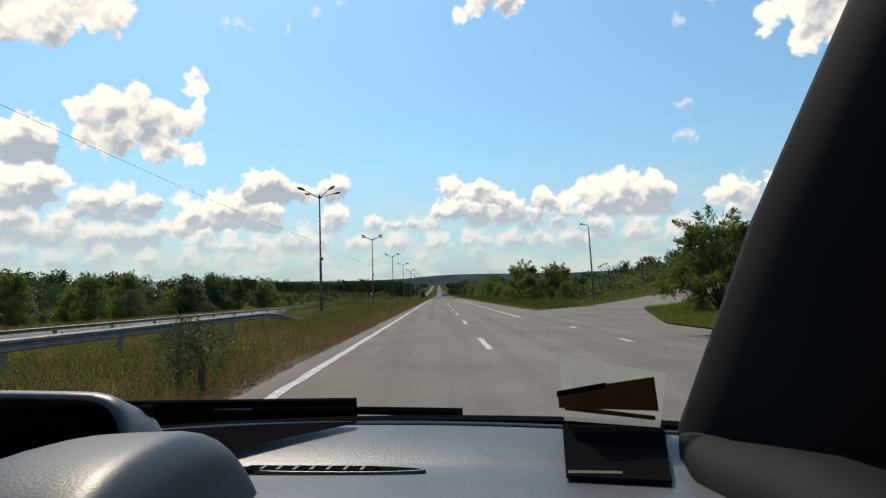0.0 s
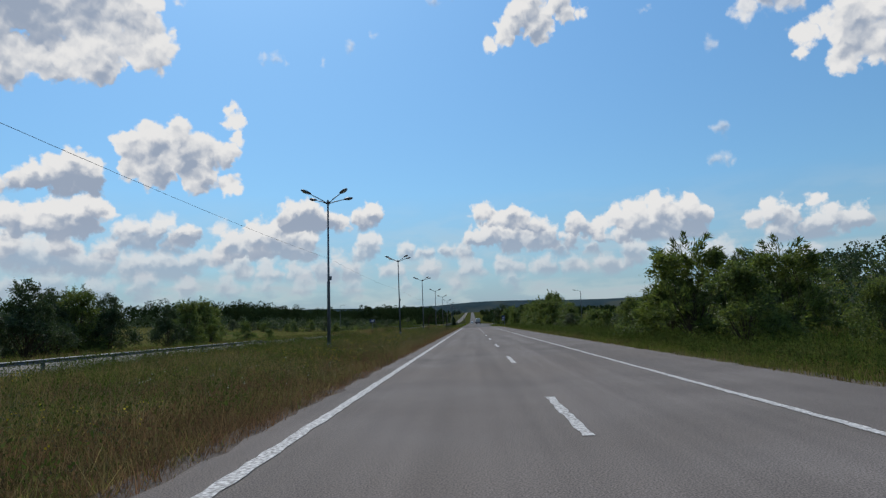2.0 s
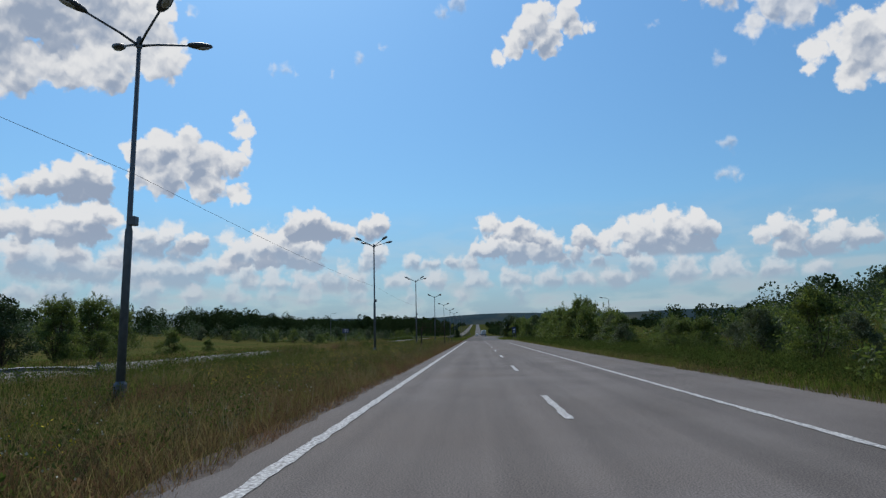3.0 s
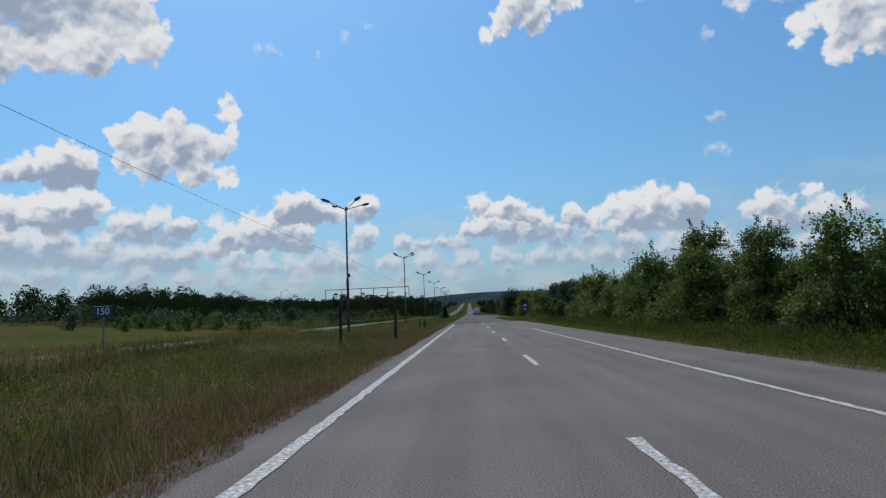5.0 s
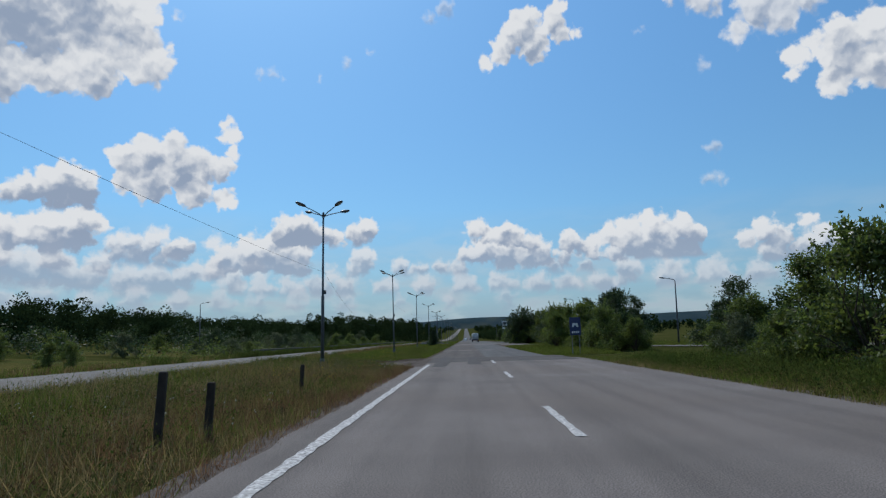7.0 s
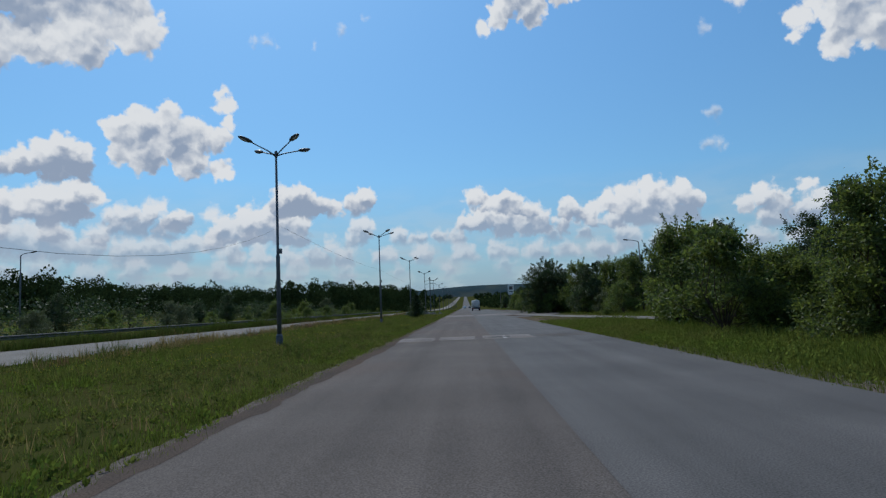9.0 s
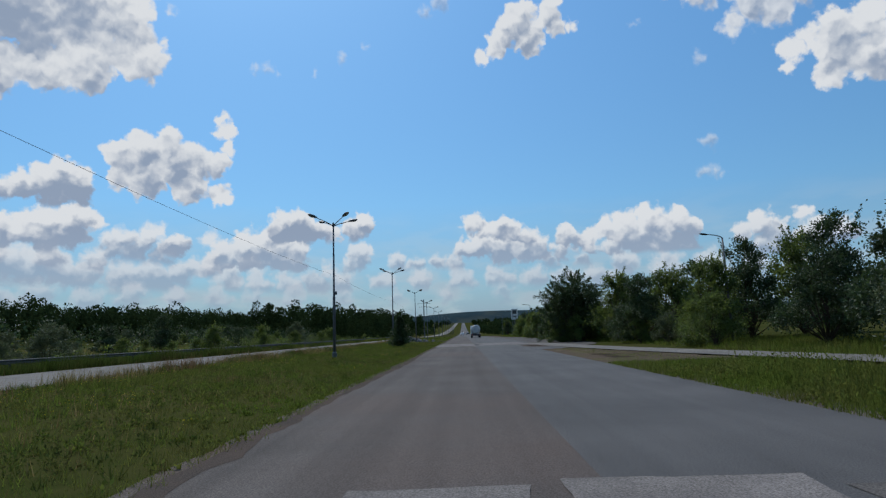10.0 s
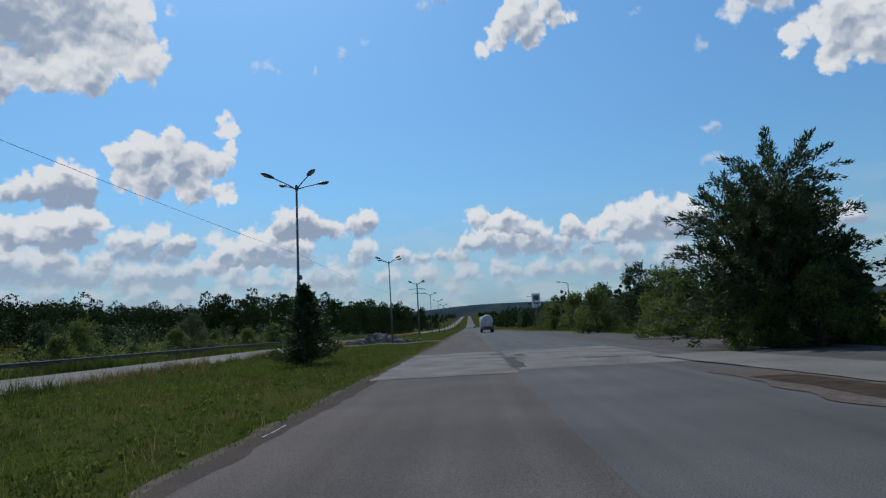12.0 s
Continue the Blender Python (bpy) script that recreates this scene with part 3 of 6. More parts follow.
def island():
    """Grassy island between the carriageway and the side road."""
    bm = bmesh.new()
    prev = None
    for k in range(60):
        y = 2 + k * 1.15
        left = 10.35 + max(0.0, (y - 27)) * 0.28 + max(0.0, (y - 43)) * 1.05 + 0.12 * noise.noise(Vector((y, 0, 4)))
        if left > 58:
            break
        row = []
        for q in range(12):
            x = left + (62 - left) * (q / 11) ** 1.6
            row.append(bm.verts.new((x, y, float(land(x, y)) + 0.085)))
        if prev:
            for q in range(11):
                bm.faces.new((prev[q], prev[q + 1], row[q + 1], row[q]))
        prev = row
    return tagged(part("ground", bm, TURF), "grassy island beside the junction", "ground", kind="structure")


island()


def flat_patch(name, mat, x0, x1, y0, y1, lift, label, seed, jag=0.12, cat="patch"):
    """A repair, mark or worn area with a wavering outline, as a thin sheet on the road."""
    nx, ny = max(2, int((x1 - x0) / 0.25)), max(2, int((y1 - y0) / 0.25))
    bm = bmesh.new()
    rows = []
    for r in range(ny + 1):
        row = []
        for q in range(nx + 1):
            px, py = x0 + (x1 - x0) * q / nx, y0 + (y1 - y0) * r / ny
            w = Vector((px * 0.9, py * 0.9, seed * 3.7))
            row.append(bm.verts.new((px + jag * noise.noise(w) + 0.03 * noise.noise(w * 5), py + jag * noise.noise(w + Vector((9, 4, 2))) + 0.03 * noise.noise(w * 5 + Vector((1, 2, 3))), lift)))
        rows.append(row)
    for r0, r1 in zip(rows, rows[1:]):
        for q in range(nx):
            bm.faces.new((r0[q], r0[q + 1], r1[q + 1], r1[q]))
    return tagged(part(name, bm, mat), label, cat, kind="structure")


def crossing():
    """Track of churned earth across the median, fanning out where it meets the carriageway."""
    earth, fan = bmesh.new(), bmesh.new()
    for bm, z0 in ((earth, 0.062), (fan, 0.064)):
        made = {}
        step = 0.16
        for i in range(78 if bm is fan else 74):
            for j in range(112):
                cx, cy = -12.7 + (i + 0.5) * step, 184.0 + (j + 0.5) * step
                w = Vector((cx * 0.55, cy * 0.55, 2.0))
                rough = 0.9 * noise.noise(w) + 0.7 * noise.noise(w * 2.7) + 0.35 * noise.noise(w * 7.0)
                if bm is earth:
                    half = 1.0 + 2.4 * math.exp((cx + 0.6) / 1.5)
                    mid = 195.2 - 0.9 * math.exp((cx + 0.6) / 2.0)
                    ok = abs(cy - mid) + rough < half
                else:
                    ok = cx > -0.9 - 2.6 * max(0.0, 1 - ((cy - 191.0) / 5.6) ** 2) + 0.8 * rough and abs(cy - 191.0) < 6.0
                if not ok:
                    continue
                quad = []
                for a, b in ((i, j), (i + 1, j), (i + 1, j + 1), (i, j + 1)):
                    if (a, b) not in made:
                        x, y = -12.7 + a * step, 184.0 + b * step
                        q = Vector((x * 2.1, y * 2.1, 5))
                        z = float(land(x, y)) + z0 + (0.045 * noise.noise(q) + 0.02 * noise.noise(q * 3) if bm is earth and x < -1.0 else 0.004 * noise.noise(q))
                        q = Vector((x * 4, y * 4, 9))
                        made[a, b] = bm.verts.new((x + 0.06 * noise.noise(q), y + 0.06 * noise.noise(q + Vector((3, 3, 3))), z))
                    quad.append(made[a, b])
                bm.faces.new(quad)
    tagged(part("ground", earth, SOIL), "dark churned earth track across the median", "ground", kind="structure")
    tagged(part("ground", fan, FAN), "dusty grey gravel at the mouth of the track", "ground", kind="structure")
    rng = random.Random(12)
    bm = bmesh.new()
    for _ in range(520):
        x = -0.9 - abs(rng.gauss(0, 3.2))
        if x < -12:
            continue
        y = 195.0 - 0.9 * math.exp((x + 0.6) / 2.0) + rng.gauss(0, 1.0 + 1.6 * math.exp((x + 0.6) / 1.5))
        r = 0.010 + 0.026 * rng.random() ** 3
        bmesh.ops.create_icosphere(bm, subdivisions=1, radius=r, matrix=pose(x, y, float(land(x, y)) + 0.062, rng.uniform(0, 90), rng.uniform(0, 90), 0) @ Matrix.Diagonal((1, rng.uniform(0.6, 1), rng.uniform(0.4, 0.8), 1)))
    tagged(part("clods", bm, SOIL), "scattered clods of dark earth on the track", "clods", kind="stuff")


crossing()
flat_patch("pavement", PATCH, -0.7, 8.4, 189.5, 197.5, 0.006, "rough worn strip across the carriageway", 1, 0.35)
flat_patch("pavement", TYRE, 0.3, 1.0, 184, 199, 0.0095, "dark tyre mark", 2, 0.10)
flat_patch("pavement", TYRE, 2.0, 2.7, 186, 198, 0.0095, "dark tyre mark", 3, 0.10)
flat_patch("pavement", WORN, -0.5, 0.9, 221, 223.6, 0.006, "pale square repair patch", 4, 0.1)
flat_patch("pavement", WORN, 1.1, 2.6, 221.3, 223.8, 0.006, "pale square repair patch", 5, 0.1)
flat_patch("pavement", WORN, 2.9, 4.9, 221.2, 224.0, 0.006, "pale repair patch with a pothole", 6, 0.1)
flat_patch("pavement", PATCH, 5.1, 7.0, 221.6, 223.6, 0.006, "pale repair patch", 7, 0.1)
flat_patch("pavement", WORN, -0.6, 3.3, 278, 292, 0.006, "worn pale concrete slab in the lane", 8, 0.15)
flat_patch("pavement", WORN, 3.5, 8.6, 279, 292, 0.006, "worn pale concrete slab in the lane", 9, 0.15)
flat_patch("pavement", TAR, 3.3, 3.75, 280, 286, 0.011, "long broken crack in the asphalt", 10, 0.16)
flat_patch("pavement", TAR, 2.9, 3.5, 288, 289.2, 0.011, "small pothole", 11, 0.15)
flat_patch("pavement", TAR, 3.9, 4.3, 286.5, 288, 0.011, "small pothole", 12, 0.12)
flat_patch("pavement", TAR, 6.0, 7.2, 282.5, 283.2, 0.011, "small pothole", 13, 0.12)
flat_patch("pavement", TAR, 3.2, 4.0, 222.0, 222.7, 0.011, "small pothole", 14, 0.12)
flat_patch("pavement", GRAVEL, 7.3, 9.0, 268, 276, 0.012, "brown dirt washed over the edge of the apron", 16, 0.5)
flat_patch("pavement", SOIL, 7.6, 8.6, 270, 274, 0.016, "dark dirt at the edge of the apron", 17, 0.4)
flat_patch("ground", EARTH, 7.2, 12.6, 238, 266, -0.012, "bare trampled brown earth beside the service lane", 18, 0.4)
flat_patch("pavement", SOIL, 8.6, 9.4, 246, 251, -0.004, "dark oil-stained earth", 15, 0.4)


# ---------------------------------------------------------------- road markings
def stripe(x, y0, y1, wide, seed, label, lift=0.0085):
    """A worn painted line with nibbled edges, broken here and there."""
    rnd = random.Random(seed)
    bm = bmesh.new()
    y, prev = y0, None
    while y <= y1 + 1e-6:
        z = float(climb(y)) + lift
        a, b = x - wide / 2 + rnd.uniform(-0.02, 0.02), x + wide / 2 + rnd.uniform(-0.02, 0.02)
        row = (bm.verts.new((a, y, z)), bm.verts.new((b, y, z)))
        if prev and rnd.random() > 0.003:
            bm.faces.new((prev[0], prev[1], row[1], row[0]))
        prev = row
        y += 0.25
    return tagged(part("road_marking", bm, PAINT), label, "road marking", group="road markings", kind="structure")


stripe(0.0, -40, 187, 0.17, 1, "continuous worn white edge line")
stripe(6.32, 36, 156, 0.13, 2, "worn white outer edge line")
k = 0
for k in range(-4, 16):
    y0 = 7.17 + 12 * k
    if y0 < 190:
        stripe(3.39, y0, y0 + 3.65, 0.14, 40 + k, "short white dash of the lane line")
stripe(-0.68, 269.6, 270.8, 0.035, 91, "last trace of a worn white edge line")
stripe(3.75, 221.5, 223.0, 0.14, 90, "short worn white dash on patched asphalt")
for y0 in (14, 20.0, 26.0):
    stripe(6.9, y0, y0 + 1.0, 0.15, 70 + int(y0), "short white dash across the junction mouth")


# ---------------------------------------------------------------- street lamps in the median
def median_lamp(at, lean=0.0):
    """Tall steel column with four raised arms set crosswise, each with a flat oval lantern."""
    lamp = empty("street_lamp", "tall grey steel street lamp with four raised lantern arms", "street lamp", at, "median street lamps")
    part("base_collar", tube(bmesh.new(), [(0, 0, -0.1), (0, 0, 0.35), (0, 0, 0.42)], [0.15, 0.15, 0.10], 10), POLE, lamp)
    part("column", tube(bmesh.new(), [(0, 0, -0.2), (0, 0, 3.9), (0, 0, 4.0), (0, 0, 8.62)], [0.100, 0.088, 0.064, 0.050], 12), POLE, lamp, smooth=True)
    part("clamp", box(bmesh.new(), (0.16, 0.20, 0.22), (0.10, 0, 4.15), bevel=0.02), POLE, lamp, "small grey clamp box on the column")
    part("cap", tube(bmesh.new(), [(0, 0, 8.5), (0, 0, 8.72), (0, 0, 8.80)], [0.075, 0.075, 0.03], 10), POLE, lamp)
    for k, turn in enumerate((225, 45, 315, 135)):
        a = radians(turn)
        d = Vector((math.cos(a), math.sin(a), 0))
        arm = part("arm", tube(bmesh.new(), [(0, 0, 8.55), tuple(d * 0.45 + Vector((0, 0, 8.74))), tuple(d * 1.28 + Vector((0, 0, 9.0)))], [0.035, 0.03, 0.026], 8), POLE, lamp, smooth=True)
        bm = bmesh.new()
        tilt = Matrix.Translation(d * 1.52 + Vector((0, 0, 9.075))) @ Matrix.Rotation(a, 4, "Z") @ Matrix.Rotation(radians(-14), 4, "Y")
        bmesh.ops.create_uvsphere(bm, u_segments=14, v_segments=8, radius=1, matrix=tilt @ Matrix.Diagonal((0.36, 0.15, 0.085, 1)))
        head = part("lantern", bm, LAMP_HEAD, arm, "dark oval lantern housing", smooth=True)
        bm = bmesh.new()
        bmesh.ops.create_uvsphere(bm, u_segments=10, v_segments=6, radius=1, matrix=tilt @ Matrix.Translation((0.06, 0, -0.045)) @ Matrix.Diagonal((0.22, 0.11, 0.06, 1)))
        part("diffuser", bm, LENS, arm, "clouded glass bowl", smooth=True)
    return lamp


LAMP_X = -6.14
LAMP_Y = [14.3, 48.96, 83.55, 118.86, 152.88, 189.62, 224.41, 257.77, 291.05, 327.04]
while LAMP_Y[-1] < 760:
    LAMP_Y.append(LAMP_Y[-1] + 34.8)
first = median_lamp((LAMP_X, LAMP_Y[0], -0.03))
for k, y in enumerate(LAMP_Y[1:]):
    copy_thing(first, pose(LAMP_X, y, float(climb(y)) - 0.03, 0, 0.35 * math.sin(k * 2.1), 4 * math.sin(k * 1.7)))


def cable(points, radius, label):
    tagged(part("overhead_cable", tube(bmesh.new(), points, radius, 5), WIRE), label, "cable", group="overhead cables")


for k, (a, b) in enumerate(zip(LAMP_Y[:14], LAMP_Y[1:15])):
    pts = []
    for i in range(17):
        f = i / 16
        pts.append((LAMP_X + 0.12, a + (b - a) * f, 5.25 - (2.6 if 180 < a < 200 else 0.22) * 4 * f * (1 - f)))
    cable(pts, 0.005, "thin black cable strung between street lamps")


def side_lamp(at, turn, lean, h=7.7, reach=1.0):
    """Single-arm lamp on a slender concrete-grey pole."""
    lamp = empty("street_lamp", "slender grey street lamp with one short bent arm", "street lamp", at, "roadside street lamps")
    part("column", tube(bmesh.new(), [(0, 0, -0.3), (0, 0, h * 0.5), (0, 0, h)], [0.10, 0.08, 0.055], 10), POLE, lamp, smooth=True)
    arm = part("arm", tube(bmesh.new(), [(0, 0, h - 0.05), (-0.12 * reach, 0, h + 0.10), (-0.5 * reach, 0, h + 0.20), (-1.1 * reach, 0, h + 0.28)], [0.045, 0.04, 0.035, 0.03], 8), POLE, lamp, smooth=True)
    bm = bmesh.new()
    bmesh.ops.create_uvsphere(bm, u_segments=12, v_segments=8, radius=1, matrix=pose(-1.1 * reach - 0.25 * min(reach, 1), 0, h + 0.30, 0, 8, 0) @ Matrix.Diagonal((0.34 * min(1, reach + 0.2), 0.13, 0.07, 1)))
    part("lantern", bm, LAMP_HEAD, arm, "dark oval lantern housing", smooth=True)
    lamp.matrix_world = pose(*at, 0, lean, turn)
    return lamp


def on_land(x, y, dz=0.0):
    return (x, y, float(land(x, y)) + dz)


for x, y, turn, lean, h in ((17.75, 66.3, 0, -1.6, 7.5), (25, 178, 5, 0.8, 6.6), (24, 220, 4, 1.0, 6.6), (20.8, 262, 6, -0.5, 7.3), (18.5, 305, 4, 0.4, 6.6), (16.5, 350, 0, 0.6, 6.6),
                            (16.2, 392, 0, 0, 6.6), (16, 436, 0, 0.5, 6.6), (-43, 258, 180, 0.5, 8.3)):
    side_lamp(on_land(x, y), turn, lean, h, 0.5 if lean < -1 else 1.0)


# ---------------------------------------------------------------- crash barriers
def barrier(x, y0, y1, top, label, face=1, sink_end=True):
    rail = empty("guardrail", label, "guardrail", (x, y0, 0), "guardrails")
    tall = 0.45 if top < 0.6 else 0.78
    prof = [(-0.02, 0.0), (0.045, -0.035), (0.045, -0.095), (-0.03, -0.135), (-0.03, -0.175), (0.045, -0.215), (0.045, -0.275), (-0.02, -0.31)]
    prof = [(px, pz * tall) for px, pz in prof]
    n = int((y1 - y0) / 2)
    bm = bmesh.new()
    rows = []
    for i in range(n + 1):
        y = i * 2.0
        drop = 0.0
        if sink_end:
            drop = 0.55 * float(smooth01((i - (n - 4)) / 4.0))
        wob = 0.02 * math.sin(i * 0.9)
        rows.append([bm.verts.new((face * px + wob, y, top + pz - drop)) for px, pz in prof] + [bm.verts.new((face * (px - 0.012) + wob, y, top + pz - drop)) for px, pz in prof[::-1]])
    for r0, r1 in zip(rows, rows[1:]):
        for k in range(len(r0)):
            q = (k + 1) % len(r0)
            bm.faces.new((r0[k], r0[q], r1[q], r1[k]))
    bmesh.ops.recalc_face_normals(bm, faces=bm.faces)
    part("beam", bm, STEEL if sink_end else STEEL_OLD, rail, "dented galvanised steel beam")
    shared = mesh_from(box(bmesh.new(), (0.09, 0.12, top + 0.25), (0, 0, 0), bevel=0.01), "post", STEEL if sink_end else STEEL_OLD)
    for i in range(0, n - 1, 2):
        post = new("post", shared)
        post.parent = rail
        post.location = (-face * 0.10, i * 2.0, (top - 0.3) / 2)
    return rail


barrier(-5.35, -40, 41, 0.76, "dented galvanised crash barrier in the grassy median", 1)
barrier(-11.9, -40, 97, 0.58, "long thin steel crash barrier beside the opposite road", 1)
barrier(-21.4, 222, 420, 0.72, "weathered steel crash barrier beyond the opposite road", 1, False)


# ---------------------------------------------------------------- signs and the empty billboard frame
def billboard():
    thing = empty("billboard_frame", "empty rusty billboard frame on two dark posts in the verge", "billboard", (0, 0, 0))
    ax, ay, bx, by = -1.80, 142.6, -4.55, 142.75
    d = Vector((bx - ax, by - ay, 0)).normalized()
    for x, y in ((ax, ay), (bx, by)):
        part("post", box(bmesh.new(), (0.13, 0.12, 2.40), (x, y, 0.95), bevel=0.02), WOOD_POST, thing, "dark weathered square post")
    front = Vector((0, -0.10, 0))
    start = Vector((ax, ay, 0)) - d * 0.74
    length = 4.2

    def bar(f0, z0, f1, z1, r=0.016):
        p, q = start + d * length * f0 + front, start + d * length * f1 + front
        part("bar", tube(bmesh.new(), [(p.x, p.y, z0), (q.x, q.y, z1)], r, 6), RUST, thing)
    zt, zm, zb = 2.71, 2.19, 1.67
    for z in (zt, zm, zb):
        bar(0, z, 1, z)
    for f in (0.0, 0.255, 0.42, 0.57, 0.725, 0.80, 1.0):
        bar(f, zb, f, zt)
    for f0, f1 in ((0.176, 0.255), (0.725, 0.80)):
        for z in (2.47, 2.42, 1.94, 1.90):
            bar(f0, z, f1, z, 0.014)
    part("brace", tube(bmesh.new(), [(bx, by - 0.08, 2.0), (bx + 0.18, by - 0.12, 2.10), (bx + 0.22, by - 0.12, 2.05)], 0.012, 5), RUST, thing, "loose bent wire end")


billboard()


def words(thing, name, body, size, at, mat, rx=90, rz=0):
    cu = bpy.data.curves.new(name, "FONT")
    cu.body, cu.size, cu.align_x, cu.align_y, cu.extrude = body, size, "CENTER", "CENTER", 0.003
    ob = bpy.data.objects.new(name, cu)
    dg = bpy.context.evaluated_depsgraph_get()
    scene.collection.objects.link(ob)
    dg.update()
    me = bpy.data.meshes.new_from_object(ob.evaluated_get(bpy.context.evaluated_depsgraph_get()))
    bpy.data.objects.remove(ob)
    me.materials.append(mat)
    made = new(name, me)
    made.parent = thing
    made.matrix_basis = pose(*at, rx, 0, rz)
    return made


km = empty("kilometre_sign", "small blue kilometre sign with white numerals on a thin post", "road sign", (-12.0, 135.2, 0))
part("post", tube(bmesh.new(), [(0, 0, -0.2), (0, 0, 2.0)], 0.035, 8), STEEL, km)
part("panel", box(bmesh.new(), (0.74, 0.025, 0.44), (0, -0.05, 1.92), bevel=0.008), BLUE, km)
part("border", box(bmesh.new(), (0.70, 0.004, 0.012), (0, -0.066, 2.11)), WHITE, km)
words(km, "numeral", "150", 0.36, (0, -0.068, 1.91), WHITE)


def notice():
    s = empty("information_sign", "tall blue roadside panel with a white emblem on two thin posts", "road sign", (9.75, 199.2, float(land(9.75, 199.2))))
    for x in (-0.26, 0.26):
        part("post", tube(bmesh.new(), [(x, 0.03, -0.2), (x, 0.03, 2.5)], 0.03, 8), STEEL, s)
    part("panel", box(bmesh.new(), (0.78, 0.03, 1.25), (0, 0, 2.0), bevel=0.01), BLUE, s, "dark blue enamel panel")
    bm = bmesh.new()
    for cx, cz, r in ((-0.10, 2.13, 0.10), (0.10, 2.13, 0.10), (-0.15, 2.0, 0.07), (0.15, 2.0, 0.07)):
        bmesh.ops.create_circle(bm, cap_ends=True, segments=14, radius=r, matrix=pose(cx, -0.02, cz, 90, 0, 0))
    part("emblem", bm, WHITE, s, "plain white emblem of four rounded shapes")
    for x in (-0.2, -0.07, 0.07, 0.2):
        part("letter_bar", box(bmesh.new(), (0.09, 0.006, 0.15), (x, -0.02, 1.58)), WHITE, s)


notice()

station = empty("station_sign", "tall pale pylon sign of a filling station", "sign", on_land(17.6, 402))
part("post", tube(bmesh.new(), [(0, 0, -0.3), (0, 0, 5.0)], 0.14, 10), STEEL, station)
part("panel", box(bmesh.new(), (1.9, 0.35, 3.2), (0, 0, 6.3), bevel=0.05), WHITE, station, "pale panel with dark emblem field")
part("emblem", box(bmesh.new(), (1.2, 0.02, 1.1), (0, -0.19, 6.9)), LAMP_HEAD, station, "plain dark emblem field")
part("price_bar", box(bmesh.new(), (1.3, 0.02, 0.3), (0, -0.19, 5.7)), LAMP_HEAD, station)


def stub(x, y, h):
    s = tagged(part("marker_post", box(bmesh.new(), (0.11, 0.11, h + 0.2), (x, y, h / 2 - 0.1), Euler((0, 0.05, 0.2)).to_matrix(), 0.02), WOOD_POST), "short charred wooden marker post in dry grass", "post", group="marker posts")
    return s


for x, y, h in ((-2.3, 163.5, 0.95), (-1.9, 164.2, 0.75), (-2.6, 172, 0.7)):
    stub(x, y, h)

# far power pole with two cross arms
pylon = empty("power_pole", "distant grey power pole with cross arms and insulators", "power pole", (-9.2, 400, 0))
part("column", tube(bmesh.new(), [(0, 0, -0.3), (0, 0, 11.5)], [0.19, 0.12], 8), POLE, pylon)
for z, w in ((10.2, 1.9), (9.2, 1.4)):
    part("cross_arm", tube(bmesh.new(), [(-w, 0, z), (0, 0, z + 0.25), (w, 0, z)], 0.07, 6), POLE, pylon)


TANK = material("dusty_tank", (0.50, 0.50, 0.48), (0.38, 0.38, 0.36), 1.5, 0.5)


def tanker():
    """Road tanker seen from behind, standing in the outer lane far ahead."""
    t = empty("tank_truck", "grey tank truck in the outer lane far ahead", "truck", (5.3, 372, 0.0))
    bm = bmesh.new()
    tube(bm, [(0, -0.05, 2.05), (0, 0, 2.05), (0, 0.25, 2.05), (0, 7.3, 2.05), (0, 7.55, 2.05)], [0.8, 1.0, 1.12, 1.12, 0.9], 20)
    part("tank", bm, TANK, t, "rounded dull grey tank", smooth=True)
    part("chassis", box(bmesh.new(), (2.2, 8.2, 0.35), (0, 3.9, 0.78), bevel=0.04), LAMP_HEAD, t)
    part("bumper", box(bmesh.new(), (2.3, 0.15, 0.25), (0, -0.25, 0.62), bevel=0.03), LAMP_HEAD, t, "dark rear bumper")
    cab = part("cab", box(bmesh.new(), (2.35, 1.9, 2.3), (0, 9.0, 1.85), bevel=0.15), WHITE, t)
    part("window", box(bmesh.new(), (1.6, 0.03, 0.6), (0, 8.03, 2.4), bevel=0.01), LENS, cab, "grey rear cab window")
    for y in (0.9, 2.2, 8.9):
        for x in (-0.98, 0.98):
            part("wheel", tube(bmesh.new(), [(x - 0.17, y, 0.5), (x - 0.13, y, 0.5), (x + 0.13, y, 0.5), (x + 0.17, y, 0.5)], [0.42, 0.5, 0.5, 0.42], 16), RUBBER, t)
    red = material("tail_lamp_red", (0.35, 0.02, 0.015), None, rough=0.3)
    for x in (-0.85, 0.85):
        part("tail_lamp", box(bmesh.new(), (0.3, 0.05, 0.14), (x, -0.34, 0.66), bevel=0.02), red, t)
    return t


tanker()


def far_car(at, paint, label):
    """Small saloon car seen from behind, far up the road."""
    c = empty("car", label, "car", at, "cars far ahead")
    part("body", box(bmesh.new(), (1.72, 4.2, 0.62), (0, 0, 0.62), bevel=0.12), paint, c)
    cabin = part("cabin", loft_box(1.5, 2.2, 1.2, 1.3, 1.44), paint, c)
    part("rear_window", box(bmesh.new(), (1.15, 0.03, 0.32), (0, -0.92, 1.14), Euler((-0.55, 0, 0)).to_matrix(), 0.01), LENS, cabin, "grey rear window")
    for x in (-0.76, 0.76):
        for y in (-1.3, 1.3):
            part("wheel", tube(bmesh.new(), [(x - 0.1, y, 0.31), (x + 0.1, y, 0.31)], 0.31, 14), RUBBER, c)
        part("tail_lamp", box(bmesh.new(), (0.22, 0.04, 0.14), (x * 0.88, -2.11, 0.74), bevel=0.01), RUST, c)
    return c


